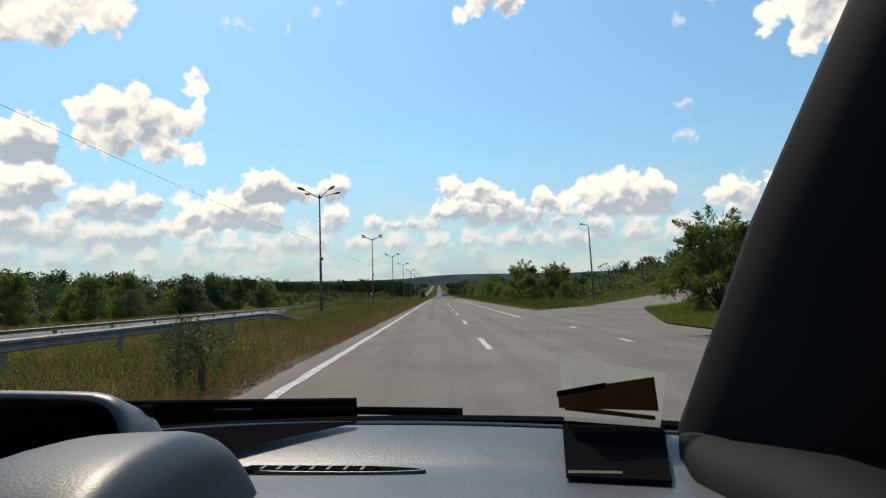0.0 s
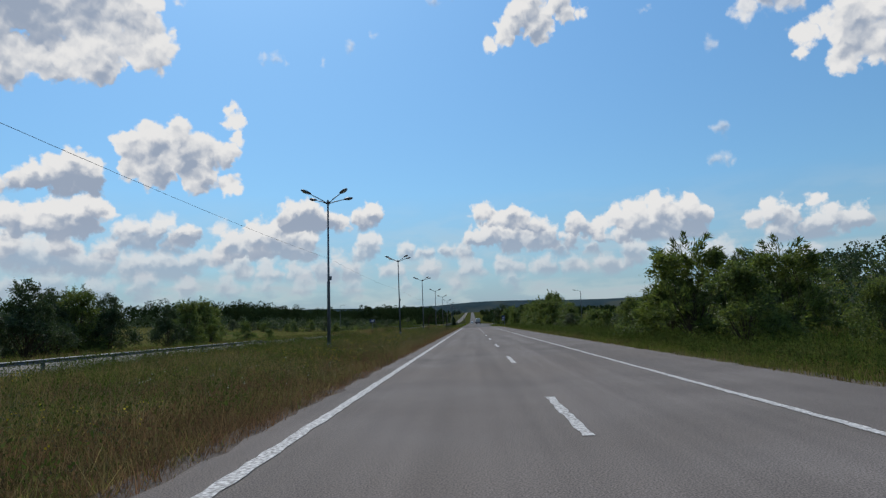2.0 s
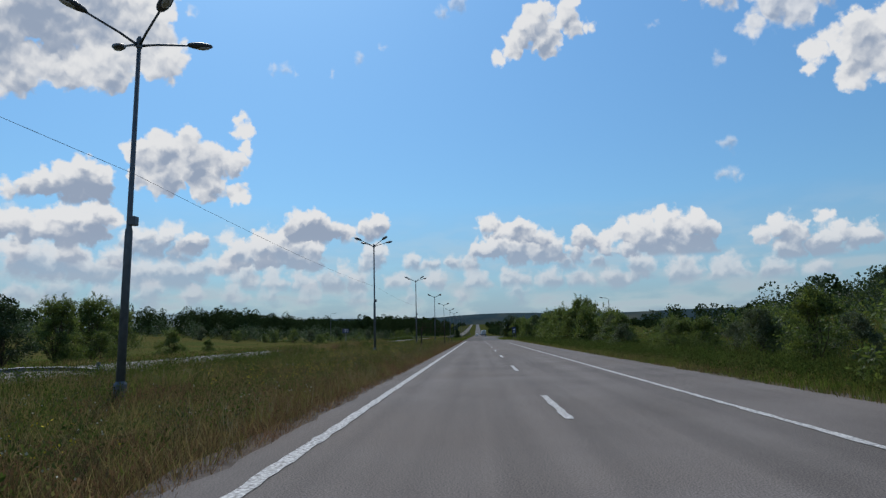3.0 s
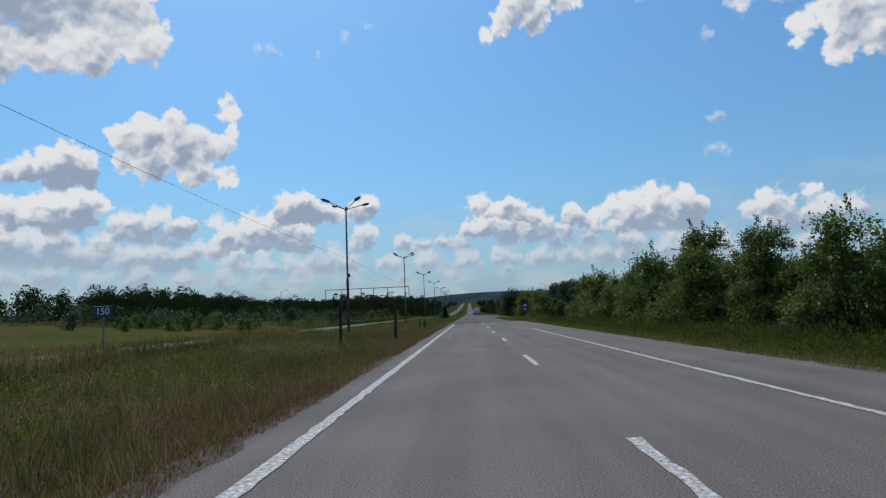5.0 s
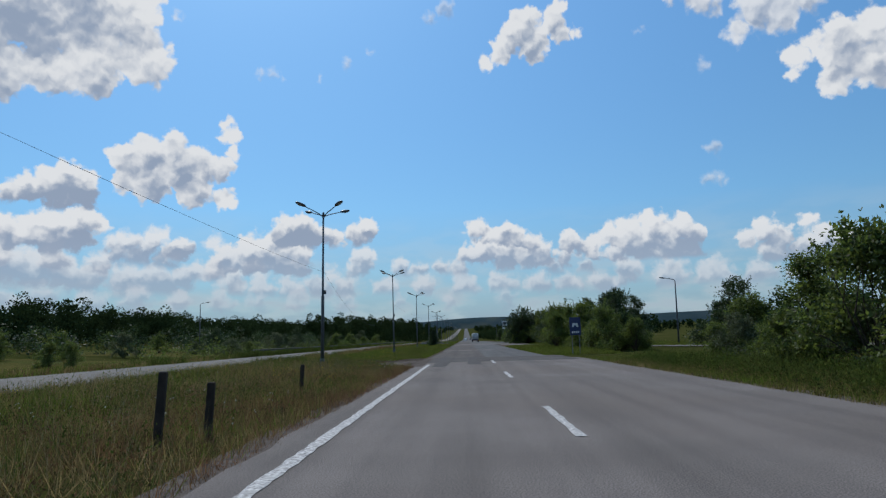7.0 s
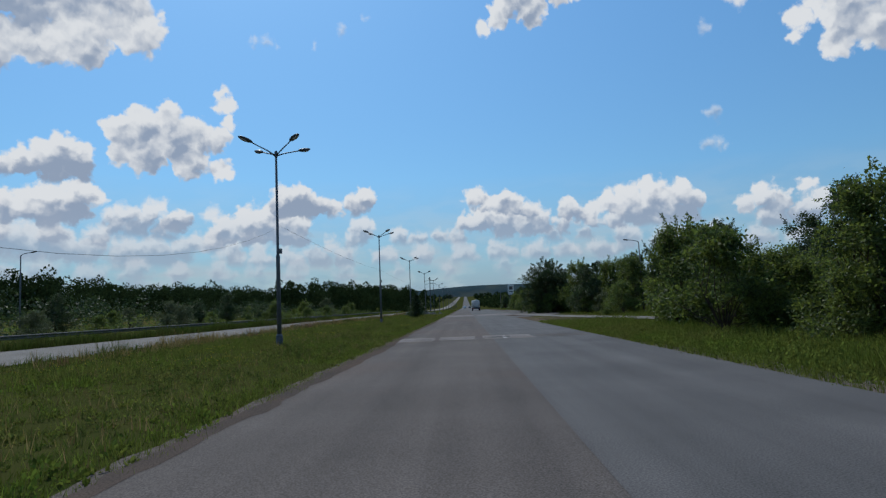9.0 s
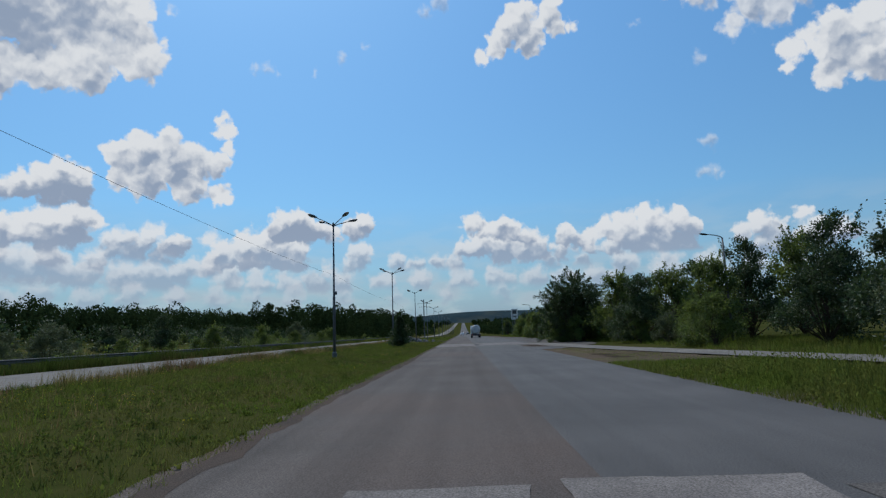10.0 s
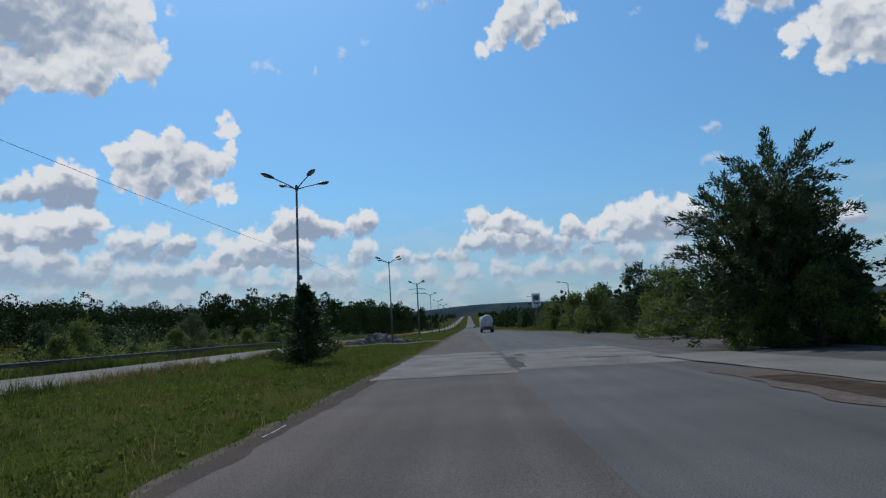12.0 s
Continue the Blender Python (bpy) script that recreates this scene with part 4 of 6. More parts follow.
def loft_box(w0, l0, w1, l1, top):
    """A cabin that narrows upwards."""
    bm = bmesh.new()
    low = [bm.verts.new(p) for p in ((-w0 / 2, -l0 / 2, 0.9), (w0 / 2, -l0 / 2, 0.9), (w0 / 2, l0 / 2, 0.9), (-w0 / 2, l0 / 2, 0.9))]
    high = [bm.verts.new(p) for p in ((-w1 / 2, -l1 / 2, top), (w1 / 2, -l1 / 2, top), (w1 / 2, l1 / 2, top), (-w1 / 2, l1 / 2, top))]
    for k in range(4):
        bm.faces.new((low[k], low[(k + 1) % 4], high[(k + 1) % 4], high[k]))
    bm.faces.new(high)
    bmesh.ops.bevel(bm, geom=list(bm.edges), offset=0.05, segments=2, affect="EDGES", profile=0.5)
    return bm


far_car((1.7, 560, 0.0), WHITE, "small white car far up the road")
far_car((2.0, 650, float(climb(650))), WHITE, "white car on the distant rise")
far_car((5.2, 610, float(climb(610))), LAMP_HEAD, "small dark car far up the road")


# ---------------------------------------------------------------- trees and shrubs
def leaf_quads(centres, dirs, size, slim, rng, droop=0.0):
    """Two-triangle leaves round the centres, pointing roughly along dirs."""
    n = len(centres)
    d = dirs + rng.normal(0, 0.55, (n, 3))
    d[:, 2] -= droop
    d /= np.linalg.norm(d, axis=1)[:, None] + 1e-9
    s = np.cross(d, rng.normal(0, 1, (n, 3)))
    s /= np.linalg.norm(s, axis=1)[:, None] + 1e-9
    L = (size * rng.uniform(0.6, 1.35, n))[:, None]
    W = L * slim
    a = centres
    q = np.stack((a, a + d * L * 0.5 + s * W * 0.5, a + d * L, a + d * L * 0.5 - s * W * 0.5), 1)
    return q


def make_tree(seed, height, spread, leaf_mat, leaf=0.2, slim=0.5, clumps=80, per=80, lobes=7, low=0.2, feathery=False, shoots=14, name="tree", label="", group="", broad=False):
    """Limbs reach from one base to clumps of leaves set over several lobes; shoots break the outline."""
    rng = np.random.default_rng(seed)
    thing = empty(name, label, name, group=group)
    heads = []
    for k in range(lobes):
        a = k * 2.4 + rng.uniform(-0.5, 0.5)
        f = k / max(1, lobes - 1)
        r = spread * ((0.30 * (1 - f) + 0.04) if not broad else 0.27 - 0.10 * f) * rng.uniform(0.8, 1.2)
        z = height * (low + 0.12 + (0.86 - low - 0.12) * f * rng.uniform(0.85, 1.05))
        heads.append((np.array([r * math.cos(a), r * math.sin(a), z]), spread * rng.uniform(0.20, 0.30) * (1.0 - (0.0 if broad else 0.3) * f)))
    wood = bmesh.new()
    cs, ds = [], []
    top = Vector((0, 0, height * (low + 0.12)))
    tube(wood, [(0, 0, -0.15), (0.03, 0.02, height * low * 0.5 + 0.1), tuple(top)], [0.020 * height, 0.016 * height, 0.011 * height], 7)
    for k in range(clumps + shoots):
        c, r = heads[int(rng.integers(0, lobes))]
        d = rng.normal(0, 1, 3)
        d[2] = abs(d[2]) * 0.9 - (0.15 if rng.uniform() < 0.5 else 0.5)
        d /= np.linalg.norm(d)
        spot = c + d * r * rng.uniform(0.55, 1.0) * np.array([1, 1, 0.85])
        spot[2] = max(spot[2], 0.25)
        if k >= clumps:
            up = np.array([d[0] * 0.5, d[1] * 0.5, 1.0])
            up /= np.linalg.norm(up)
            n = per // 3
            f = rng.uniform(0, 1, n)[:, None]
            long = rng.uniform(0.09, 0.2) * height
            cs.append(spot + up * f * long + rng.normal(0, 0.05, (n, 3)))
            ds.append(np.tile(up, (n, 1)) * 0.6)
        elif feathery:
            n = per
            f = rng.uniform(0, 1, n)[:, None]
            out_d = d + np.array([0, 0, 0.35])
            out_d /= np.linalg.norm(out_d)
            long = rng.uniform(0.13, 0.26) * height
            droop = np.array([0, 0, -0.22]) * f * f * long
            cs.append(spot + out_d * f * long + droop + rng.normal(0, 0.13, (n, 3)) * (1.25 - f))
            ds.append(np.tile(out_d, (n, 1)) * 1.1)
        else:
            n = per
            cs.append(spot + rng.normal(0, 1, (n, 3)) * np.array([0.30, 0.30, 0.22]) * r * rng.uniform(0.6, 1.1))
            ds.append(np.tile(d, (n, 1)) * 0.5)
        if k % 4 == 0:
            mid = (np.array(tuple(top)) * 0.6 + spot * 0.4) + rng.normal(0, 0.06 * spread, 3) * np.array([1, 1, 0.4])
            tube(wood, [(0.02, 0.01, height * low * 0.6), tuple(mid), tuple(spot)], [0.008 * height, 0.005 * height, 0.002 * height], 4)
    cs, ds = np.concatenate(cs), np.concatenate(ds)
    cs[:, 2] = np.where(cs[:, 2] < 0.08, 0.08 + rng.uniform(0, 0.5, len(cs)), cs[:, 2])
    part("trunk", wood, BARK, thing, "greyish brown trunk and branches")
    crown = new("crown", triangles("crown", leaf_quads(cs, ds, leaf, slim, rng, 0.1), leaf_mat, 4))
    crown.parent = thing
    return thing


def plant(kinds, x, y, scale, turn, squash=1.0, dz=0.0):
    src = kinds
    m = pose(x, y, float(land(x, y)) + dz, 0, 0, turn)
    ob = copy_thing(src, m)
    ob.scale = (scale, scale, scale * squash)
    return ob


SHRUB = [make_tree(11 + i, 3.3, 4.0, (LEAF, LEAF, LEAF_GREY)[i], 0.125, 0.5, 70, 125, 6, 0.0, False, 16, "shrub", lab, "roadside shrubs")
         for i, lab in enumerate(("broad leafy green shrub in rough grass", "dense rounded green shrub on the verge", "grey-green loose shrub among tall weeds"))]
TREE = [make_tree(31 + i, 6.0, 5.0, (LEAF, LEAF_DARK)[i], 0.150, 0.50, 100, 150, 9, 0.0, False, 20, "tree", lab, "roadside trees")
        for i, lab in enumerate(("leafy green roadside tree with several stems", "dark green roadside tree with a dense crown"))]
FEATHER = make_tree(51, 8.0, 5.6, LEAF_DARK, 0.26, 0.22, 330, 110, 11, 0.0, True, 0, "tree", "large dark feathery tree with reaching plume-like branches", "roadside trees", True)
WISP = make_tree(61, 4.4, 4.6, LEAF, 0.24, 0.22, 170, 95, 8, 0.0, True, 0, "tree", "wispy narrow-leaved young tree on a grassy verge", "roadside trees")
for ob in (*SHRUB, *TREE):
    ob.location = (-60, -35, float(land(-60, -35)))
SHRUB[0].location, SHRUB[1].location, SHRUB[2].location = on_land(-34, 30), on_land(-36, 52), on_land(-30, 14)
TREE[0].location, TREE[1].location = on_land(-40, 62), on_land(-46, 44)
FEATHER.location = on_land(13.0, 284.5)
FEATHER.scale = (0.84, 0.84, 0.82)
plant(FEATHER, 15.2, 287.0, 0.85, 130, 0.95)
WISP.location = on_land(15.5, 34)
SPRIG = make_tree(71, 3.6, 3.6, LEAF_DARK, 0.17, 0.34, 80, 26, 7, 0.0, True, 10, "shrub", "loose dark weedy bush with thin upright stems at the road edge", "roadside shrubs")
SPRIG.location = on_land(-38, 70)

rnd = random.Random(5)
# outer side, in the order of the way
for kind, x, y, s in (
        (WISP, 18.5, 31, 1.05), (SHRUB[0], 16.2, 33.6, 0.55), (SHRUB[1], 14.9, 34.8, 0.42), (SHRUB[0], 19.5, 34, 0.7), (WISP, 12.3, 77, 0.98), (SHRUB[0], 12.2, 71.5, 1.0), (TREE[1], 17.0, 82, 0.78), (SHRUB[1], 13.2, 83, 1.15), (WISP, 16.0, 76, 0.95), (SHRUB[0], 12.8, 90, 0.7),
        (SHRUB[2], 14.2, 97, 0.62), (SHRUB[0], 13.4, 104, 0.6), (SHRUB[1], 15.0, 111, 0.62), (SHRUB[0], 13.2, 118, 0.72), (SHRUB[2], 14.0, 125, 0.8), (SHRUB[1], 13.0, 131, 1.0),
        (TREE[0], 14.6, 139, 0.72), (SHRUB[0], 13.4, 144, 1.15), (TREE[0], 15.0, 147, 0.88), (SHRUB[1], 13.4, 151, 1.2), (SHRUB[0], 13.6, 157, 1.05), (TREE[0], 16.5, 160, 0.85), (SHRUB[2], 14.0, 165, 0.8),
        (SHRUB[1], 13.4, 168, 1.25), (SHRUB[0], 13.6, 173, 1.25), (TREE[0], 15.0, 178, 0.75), (TREE[1], 18.0, 171, 0.85), (SHRUB[1], 14.6, 177, 0.8), (SHRUB[0], 15.2, 184, 0.95), (TREE[1], 17.5, 191, 0.8), (SHRUB[1], 13.2, 205, 1.0), (TREE[1], 15.2, 210, 0.85),
        (TREE[0], 13.4, 214, 0.76), (SHRUB[0], 11.2, 219, 1.2), (TREE[0], 12.2, 226, 0.78), (SHRUB[1], 14.0, 229, 1.35), (TREE[1], 19.0, 224, 0.95), (TREE[1], 24.0, 236, 1.05), (SHRUB[2], 19.5, 241, 1.1),
        (TREE[1], 22.5, 246, 1.15), (TREE[1], 26.0, 258, 1.25), (TREE[0], 29.0, 268, 1.3), (TREE[1], 21.5, 252, 0.9), (TREE[0], 19.8, 262, 0.95), (TREE[1], 24.0, 266, 1.2), (TREE[1], 16.8, 270, 0.95), (TREE[0], 20.5, 273, 1.15), (TREE[1], 24.5, 278, 1.3), (TREE[0], 17.5, 279, 1.05), (TREE[1], 21.5, 285, 1.25),
        (TREE[1], 17.2, 290, 1.0), (SHRUB[1], 14.0, 296, 1.1), (SHRUB[1], 12.4, 283, 0.62), (SHRUB[0], 13.6, 282.0, 0.8), (SHRUB[1], 12.6, 286.5, 0.7), (SHRUB[0], 15.0, 285, 1.0),
        (TREE[0], 15.5, 304, 0.85), (TREE[1], 16.5, 314, 0.9), (SHRUB[0], 14.5, 322, 1.2), (TREE[1], 17.0, 331, 0.9), (TREE[0], 16.0, 343, 0.8), (SHRUB[1], 15.0, 356, 1.2), (TREE[1], 17.0, 368, 0.9),
        (TREE[0], 18.0, 384, 0.9), (TREE[1], 19.0, 402, 0.9), (TREE[1], 17.0, 424, 0.9), (TREE[0], 19.0, 452, 1.0)):
    plant(kind, x, y, s, rnd.uniform(0, 360), rnd.uniform(0.92, 1.1))
for k in range(46):
    y = 69 + k * 2.75 + rnd.uniform(-1, 1)
    if not 186 < y < 203:
        plant(SHRUB[k % 3], rnd.uniform(12.6, 15.5), y, rnd.uniform(0.4, 0.65), rnd.uniform(0, 360))
for k in range(16):
    plant(SHRUB[k % 2], rnd.uniform(12.8, 15.5), 128 + k * 2.3, rnd.uniform(0.8, 1.1), rnd.uniform(0, 360))
for k in range(24):
    y = 205 + k * 1.15
    plant(SHRUB[k % 2], rnd.uniform(12.5, 17.5), y, rnd.uniform(0.6, 1.0), rnd.uniform(0, 360))
for k in range(34):
    y = 256 + k * 4.2
    plant(SHRUB[k % 3], rnd.uniform(15.5, 19.5), y, rnd.uniform(0.6, 1.0), rnd.uniform(0, 360))
# shrubs on the hillside to the right
for k in range(26):
    x, y = rnd.uniform(46, 80), rnd.uniform(40, 190)
    plant(TREE[1] if k % 3 else TREE[0], x, y, rnd.uniform(0.55, 0.9), rnd.uniform(0, 360))
# beyond the opposite carriageway
for k in range(46):
    y = -2 + k * 2.35 + rnd.uniform(-1.0, 1.0)
    near = rnd.uniform(-33, -27)
    plant((SHRUB[2], SHRUB[0], TREE[0], SHRUB[1])[k % 4] if 18 < y < 100 else SHRUB[k % 3], near - (4 if k % 2 else 0), y, rnd.uniform(0.75, 1.2) * (0.8 if k % 4 == 2 else 1.0), rnd.uniform(0, 360))
for x, y, sc, kind in ((-28.5, 113, 0.85, 3), (-29.5, 119, 0.92, 3), (-30.5, 124, 0.8, 3), (-28.0, 129, 0.8, 1), (-27.0, 116, 0.7, 0), (-26.5, 134, 0.45, 0)):
    plant(TREE[0] if kind == 3 else SHRUB[kind], x, y, sc, 41 * sc * y, 1.0)
for x, y, s in ((-29, 90, 0.95), (-31, 95, 0.9), (-28.5, 99, 0.85), (-27, 106, 0.7), (-30, 84, 0.9)):
    plant(TREE[1], x, y, s, rnd.uniform(0, 360))
for k in range(60):
    y = rnd.uniform(205, 400)
    plant((SHRUB[0], SHRUB[2], SHRUB[1])[k % 3], rnd.uniform(-62, -25), y, rnd.uniform(0.45, 0.95), rnd.uniform(0, 360))
for x, y, sc, kind in ((-26.0, 283, 0.55, 0), (-27.5, 291, 1.0, 2), (-24.8, 301, 0.75, 0), (-26.5, 306, 1.0, 1), (-25.2, 318, 0.8, 0), (-27.0, 325, 1.1, 2), (-28.0, 262, 0.8, 2), (-25.0, 336, 0.9, 0), (-26.5, 350, 1.1, 1),
                       (-33, 246, 0.9, 2), (-34, 272, 1.1, 2), (-36, 284, 0.75, 4), (-31, 296, 0.6, 4), (-38, 300, 0.85, 4), (-34, 312, 0.7, 4), (-42, 262, 0.8, 4), (-39, 330, 0.8, 4)):
    plant(TREE[1] if kind == 4 else SHRUB[kind], x, y, sc, rnd.uniform(0, 360), rnd.uniform(0.8, 1.15))
plant(SPRIG, -1.25, 14.2, 0.28, 40, 1.0)
plant(SPRIG, -1.95, 15.0, 0.25, 190, 1.15)
plant(SPRIG, -2.5, 16.4, 0.22, 120, 1.1)


def conifer(at, h, w):
    """Dark pointed juniper-like tree in whorls."""
    rng = np.random.default_rng(77)
    t = empty("conifer", "dark young conifer standing alone in the median", "conifer", at)
    part("trunk", tube(bmesh.new(), [(0, 0, -0.1), (0, 0, h * 0.55), (0, 0, h * 0.95)], [0.07, 0.04, 0.012], 6), BARK, t)
    cs, ds = [], []
    for k in range(170):
        z = h * (0.03 + 0.95 * (k / 170) ** 1.25)
        r = w / 2 * max(0.03, (1 - (z / h) ** 1.3)) ** 0.9 * rng.uniform(0.6, 1.15)
        a = rng.uniform(0, math.tau)
        d = np.array([math.cos(a), math.sin(a), 0.25])
        f = rng.uniform(0.1, 1, 46)[:, None]
        cs.append(np.array([0, 0, z]) + d * r * f + rng.normal(0, 0.05, (46, 3)))
        ds.append(np.tile(d, (46, 1)))
    crown = new("crown", triangles("crown", leaf_quads(np.concatenate(cs), np.concatenate(ds), 0.22, 0.25, rng), LEAF_DARK, 4))
    crown.parent = t


conifer(on_land(-5.0, 288.0), 3.5, 3.0)


def woods(name, spots, mat, seed, label, leaves=150, leaf=0.9):
    """Far trees: domed crowns of several round lobes, leafy on the outside and open between."""
    rng = np.random.default_rng(seed)
    out_q = []
    for x, y, h, w in spots:
        z0 = float(land(x, y))
        n, m = leaves, 9
        ring = rng.uniform(0, math.tau, m)
        up = np.linspace(0.16, 0.80, m) + rng.uniform(-0.06, 0.06, m)
        out = np.sqrt(np.clip(1 - ((up - 0.36) / 0.62) ** 2, 0.02, 1)) * rng.uniform(0.25, 0.68, m)
        lobe = np.stack((np.cos(ring) * out * w / 2, np.sin(ring) * out * w / 2, up * h), 1)
        big = rng.uniform(0.26, 0.40, m) * np.minimum(w * 0.62, h * 0.55)
        pick = rng.integers(0, m, n)
        u = rng.normal(0, 1, (n, 3))
        u[:, 2] += 0.25
        u /= np.linalg.norm(u, axis=1)[:, None]
        c = lobe[pick] + u * (big[pick] * rng.uniform(0.72, 1.06, n))[:, None]
        c[:, 2] = np.clip(c[:, 2], 0.1, h * 1.04)
        out_q.append(leaf_quads(c + np.array([x, y, z0]), u * 0.4, leaf * (0.6 + h / 14), 0.92, rng))
    ob = new(name, triangles(name, np.concatenate(out_q), mat, 4))
    return tagged(ob, label, "woods", kind="stuff")


def belt(x0, x1, y0, y1, n, h0, h1):
    return [(rnd.uniform(x0, x1), rnd.uniform(y0, y1), rnd.uniform(h0, h1), rnd.uniform(5, 9)) for _ in range(n)]


woods("treeline", belt(-112, -84, 60, 420, 190, 5.0, 8.2) + belt(-120, -60, 420, 900, 240, 8, 12) + belt(-84, -66, 240, 420, 90, 5, 8.2) + belt(-100, -70, 250, 460, 90, 6.5, 9.8) + belt(-66, -29, 400, 520, 80, 10, 14) + belt(-66, -29, 520, 700, 90, 14, 18), LEAF_FAR, 3, "dark belt of deciduous woodland across the fields", 680, 0.34)
woods("treeline", belt(-75, -48, -10, 105, 60, 4, 6.5), LEAF_FAR, 4, "dense scrub woodland behind the shrubs", 420, 0.40)
woods("treeline", belt(-47, -34, 8, 108, 70, 3.4, 5.4), LEAF_DARK, 44, "dark unbroken thicket beyond the opposite road", 420, 0.30)
woods("treeline", belt(-84, -40, 215, 430, 170, 2.4, 5.2), LEAF_DARK, 9, "scattered green scrub in the rough fields", 160, 0.34)
woods("treeline", belt(-40, -25, 225, 430, 100, 1.0, 2.6), LEAF, 19, "low green scrub behind the crash barrier", 110, 0.24)
woods("treeline", belt(-86, -74, 104, 215, 40, 1.8, 4.0), LEAF_DARK, 29, "bushes at the edge of the field", 170, 0.32)
woods("treeline", belt(44, 66, 55, 165, 75, 3.2, 5.6), LEAF_DARK, 45, "dense green thicket on the rising hillside", 300, 0.34)
slope = [(x, 62 + (x - 12) * 1.25 + rnd.uniform(2, 55), rnd.uniform(1.0, 2.6), rnd.uniform(2, 4.5)) for x in (rnd.uniform(15, 52) for _ in range(110))]
woods("treeline", slope[:60], LEAF, 46, "low green scrub scattered over the slope", 240, 0.24)
woods("treeline", slope[60:], LEAF_DARK, 47, "dark green scrub scattered over the slope", 260, 0.26)
woods("treeline", belt(60, 130, 20, 330, 150, 5, 8.5), LEAF_FAR, 5, "dark woodland on the hillside", 340, 0.52)
woods("treeline", belt(22, 60, 300, 700, 120, 5, 8) + belt(17, 26, 460, 900, 60, 5, 8), LEAF_FAR, 6, "woodland beside the road ahead", 170, 0.7)
woods("treeline", belt(-60, -26, 430, 900, 110, 4, 8), LEAF_FAR, 7, "scrub beside the opposite carriageway ahead", 150, 0.6)
woods("treeline", belt(-700, -140, 700, 1600, 240, 8, 14) + belt(60, 600, 700, 1600, 160, 8, 14) + belt(-300, -28, 1000, 2000, 120, 8, 13) + belt(24, 300, 1000, 2000, 100, 8, 13), LEAF_FAR, 8, "distant woodland on the low hills", 120, 1.5)


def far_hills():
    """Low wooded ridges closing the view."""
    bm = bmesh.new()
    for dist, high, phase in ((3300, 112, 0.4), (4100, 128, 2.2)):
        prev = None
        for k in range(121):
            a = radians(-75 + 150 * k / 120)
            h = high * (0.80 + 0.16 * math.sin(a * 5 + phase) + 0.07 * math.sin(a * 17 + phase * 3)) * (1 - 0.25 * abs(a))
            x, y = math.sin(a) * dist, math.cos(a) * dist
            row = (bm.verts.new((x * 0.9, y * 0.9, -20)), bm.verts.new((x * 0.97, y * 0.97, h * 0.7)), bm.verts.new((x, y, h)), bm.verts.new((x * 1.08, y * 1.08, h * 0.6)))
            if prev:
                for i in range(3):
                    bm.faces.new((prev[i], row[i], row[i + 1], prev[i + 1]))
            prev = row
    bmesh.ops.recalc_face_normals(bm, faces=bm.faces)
    tagged(part("backdrop", bm, HILL, smooth=True), "low wooded ridges on the horizon, tinted blue-green for haze", "hills", kind="structure")


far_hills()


# ---------------------------------------------------------------- grass, weeds and flowers
def blades(xs, ys, heights, width, rng, per=4, bendy=0.5, foot=0.05):
    """Tufts of narrow bent blades, three corners each."""
    n = len(xs) * per
    x = np.repeat(xs, per) + rng.normal(0, foot, n)
    y = np.repeat(ys, per) + rng.normal(0, foot, n)
    h = np.repeat(heights, per) * rng.uniform(0.55, 1.15, n)
    z = land(x, y) - 0.02
    a = rng.uniform(0, math.tau, n)
    lean = h * bendy * rng.uniform(0.1, 1.0, n)
    b = rng.uniform(0, math.tau, n)
    w = width * rng.uniform(0.6, 1.4, n)
    p0 = np.stack((x - np.cos(a) * w, y - np.sin(a) * w, z), 1)
    p1 = np.stack((x + np.cos(a) * w, y + np.sin(a) * w, z), 1)
    p2 = np.stack((x + np.cos(b) * lean, y + np.sin(b) * lean, z + h), 1)
    return np.stack((p0, p1, p2), 1)


def wavy(x, y, s, seed):
    """Cheap smooth patchiness between 0 and 1."""
    return 0.5 + 0.25 * (np.sin(x * s + seed) * np.cos(y * s * 0.8 + seed * 2) + np.sin((x + y) * s * 0.53 + seed * 3) * np.cos((x - y * 0.6) * s * 0.7 + seed))


def meadow(name, x0, x1, y0, y1, n, h, width, mat, seed, label, keep=None, per=4, bendy=0.5):
    rng = np.random.default_rng(seed)
    x, y = rng.uniform(x0, x1, n), rng.uniform(y0, y1, n)
    hh = h * rng.uniform(0.5, 1.2, n) * (0.6 + 0.8 * wavy(x, y, 0.7, seed))
    ok = np.ones(n, bool) if keep is None else keep(x, y, rng)
    ob = new(name, triangles(name, blades(x[ok], y[ok], hh[ok], width, rng, per, bendy), mat, 3))
    return tagged(ob, label, "grass", kind="stuff")


def free(x, y, rng):
    """Not on the earth crossings of the median."""
    half = 0.75 + 2.3 * np.exp((np.minimum(x, -0.6) + 0.6) / 1.5)
    mid = 195.2 - 0.9 * np.exp((np.minimum(x, -0.6) + 0.6) / 2.0)
    fan = x > -0.9 - 2.3 * np.clip(1 - ((y - 191.0) / 5.6) ** 2, 0, 1)
    fan &= np.abs(y - 191.0) < 5.6
    return ~((np.abs(y - mid) + rng.normal(0, 0.28, len(x)) < half) | fan | (np.abs(y - 323) < 3.4))


def dry_side(x, y, rng):
    return free(x, y, rng) & (rng.uniform(0, 1, len(x)) < 0.35 + 0.65 * wavy(x, y, 0.33, 4))


def green_side(x, y, rng):
    return free(x, y, rng) & (rng.uniform(0, 1, len(x)) < 0.25 + 0.75 * wavy(x, y, 0.33, 9))


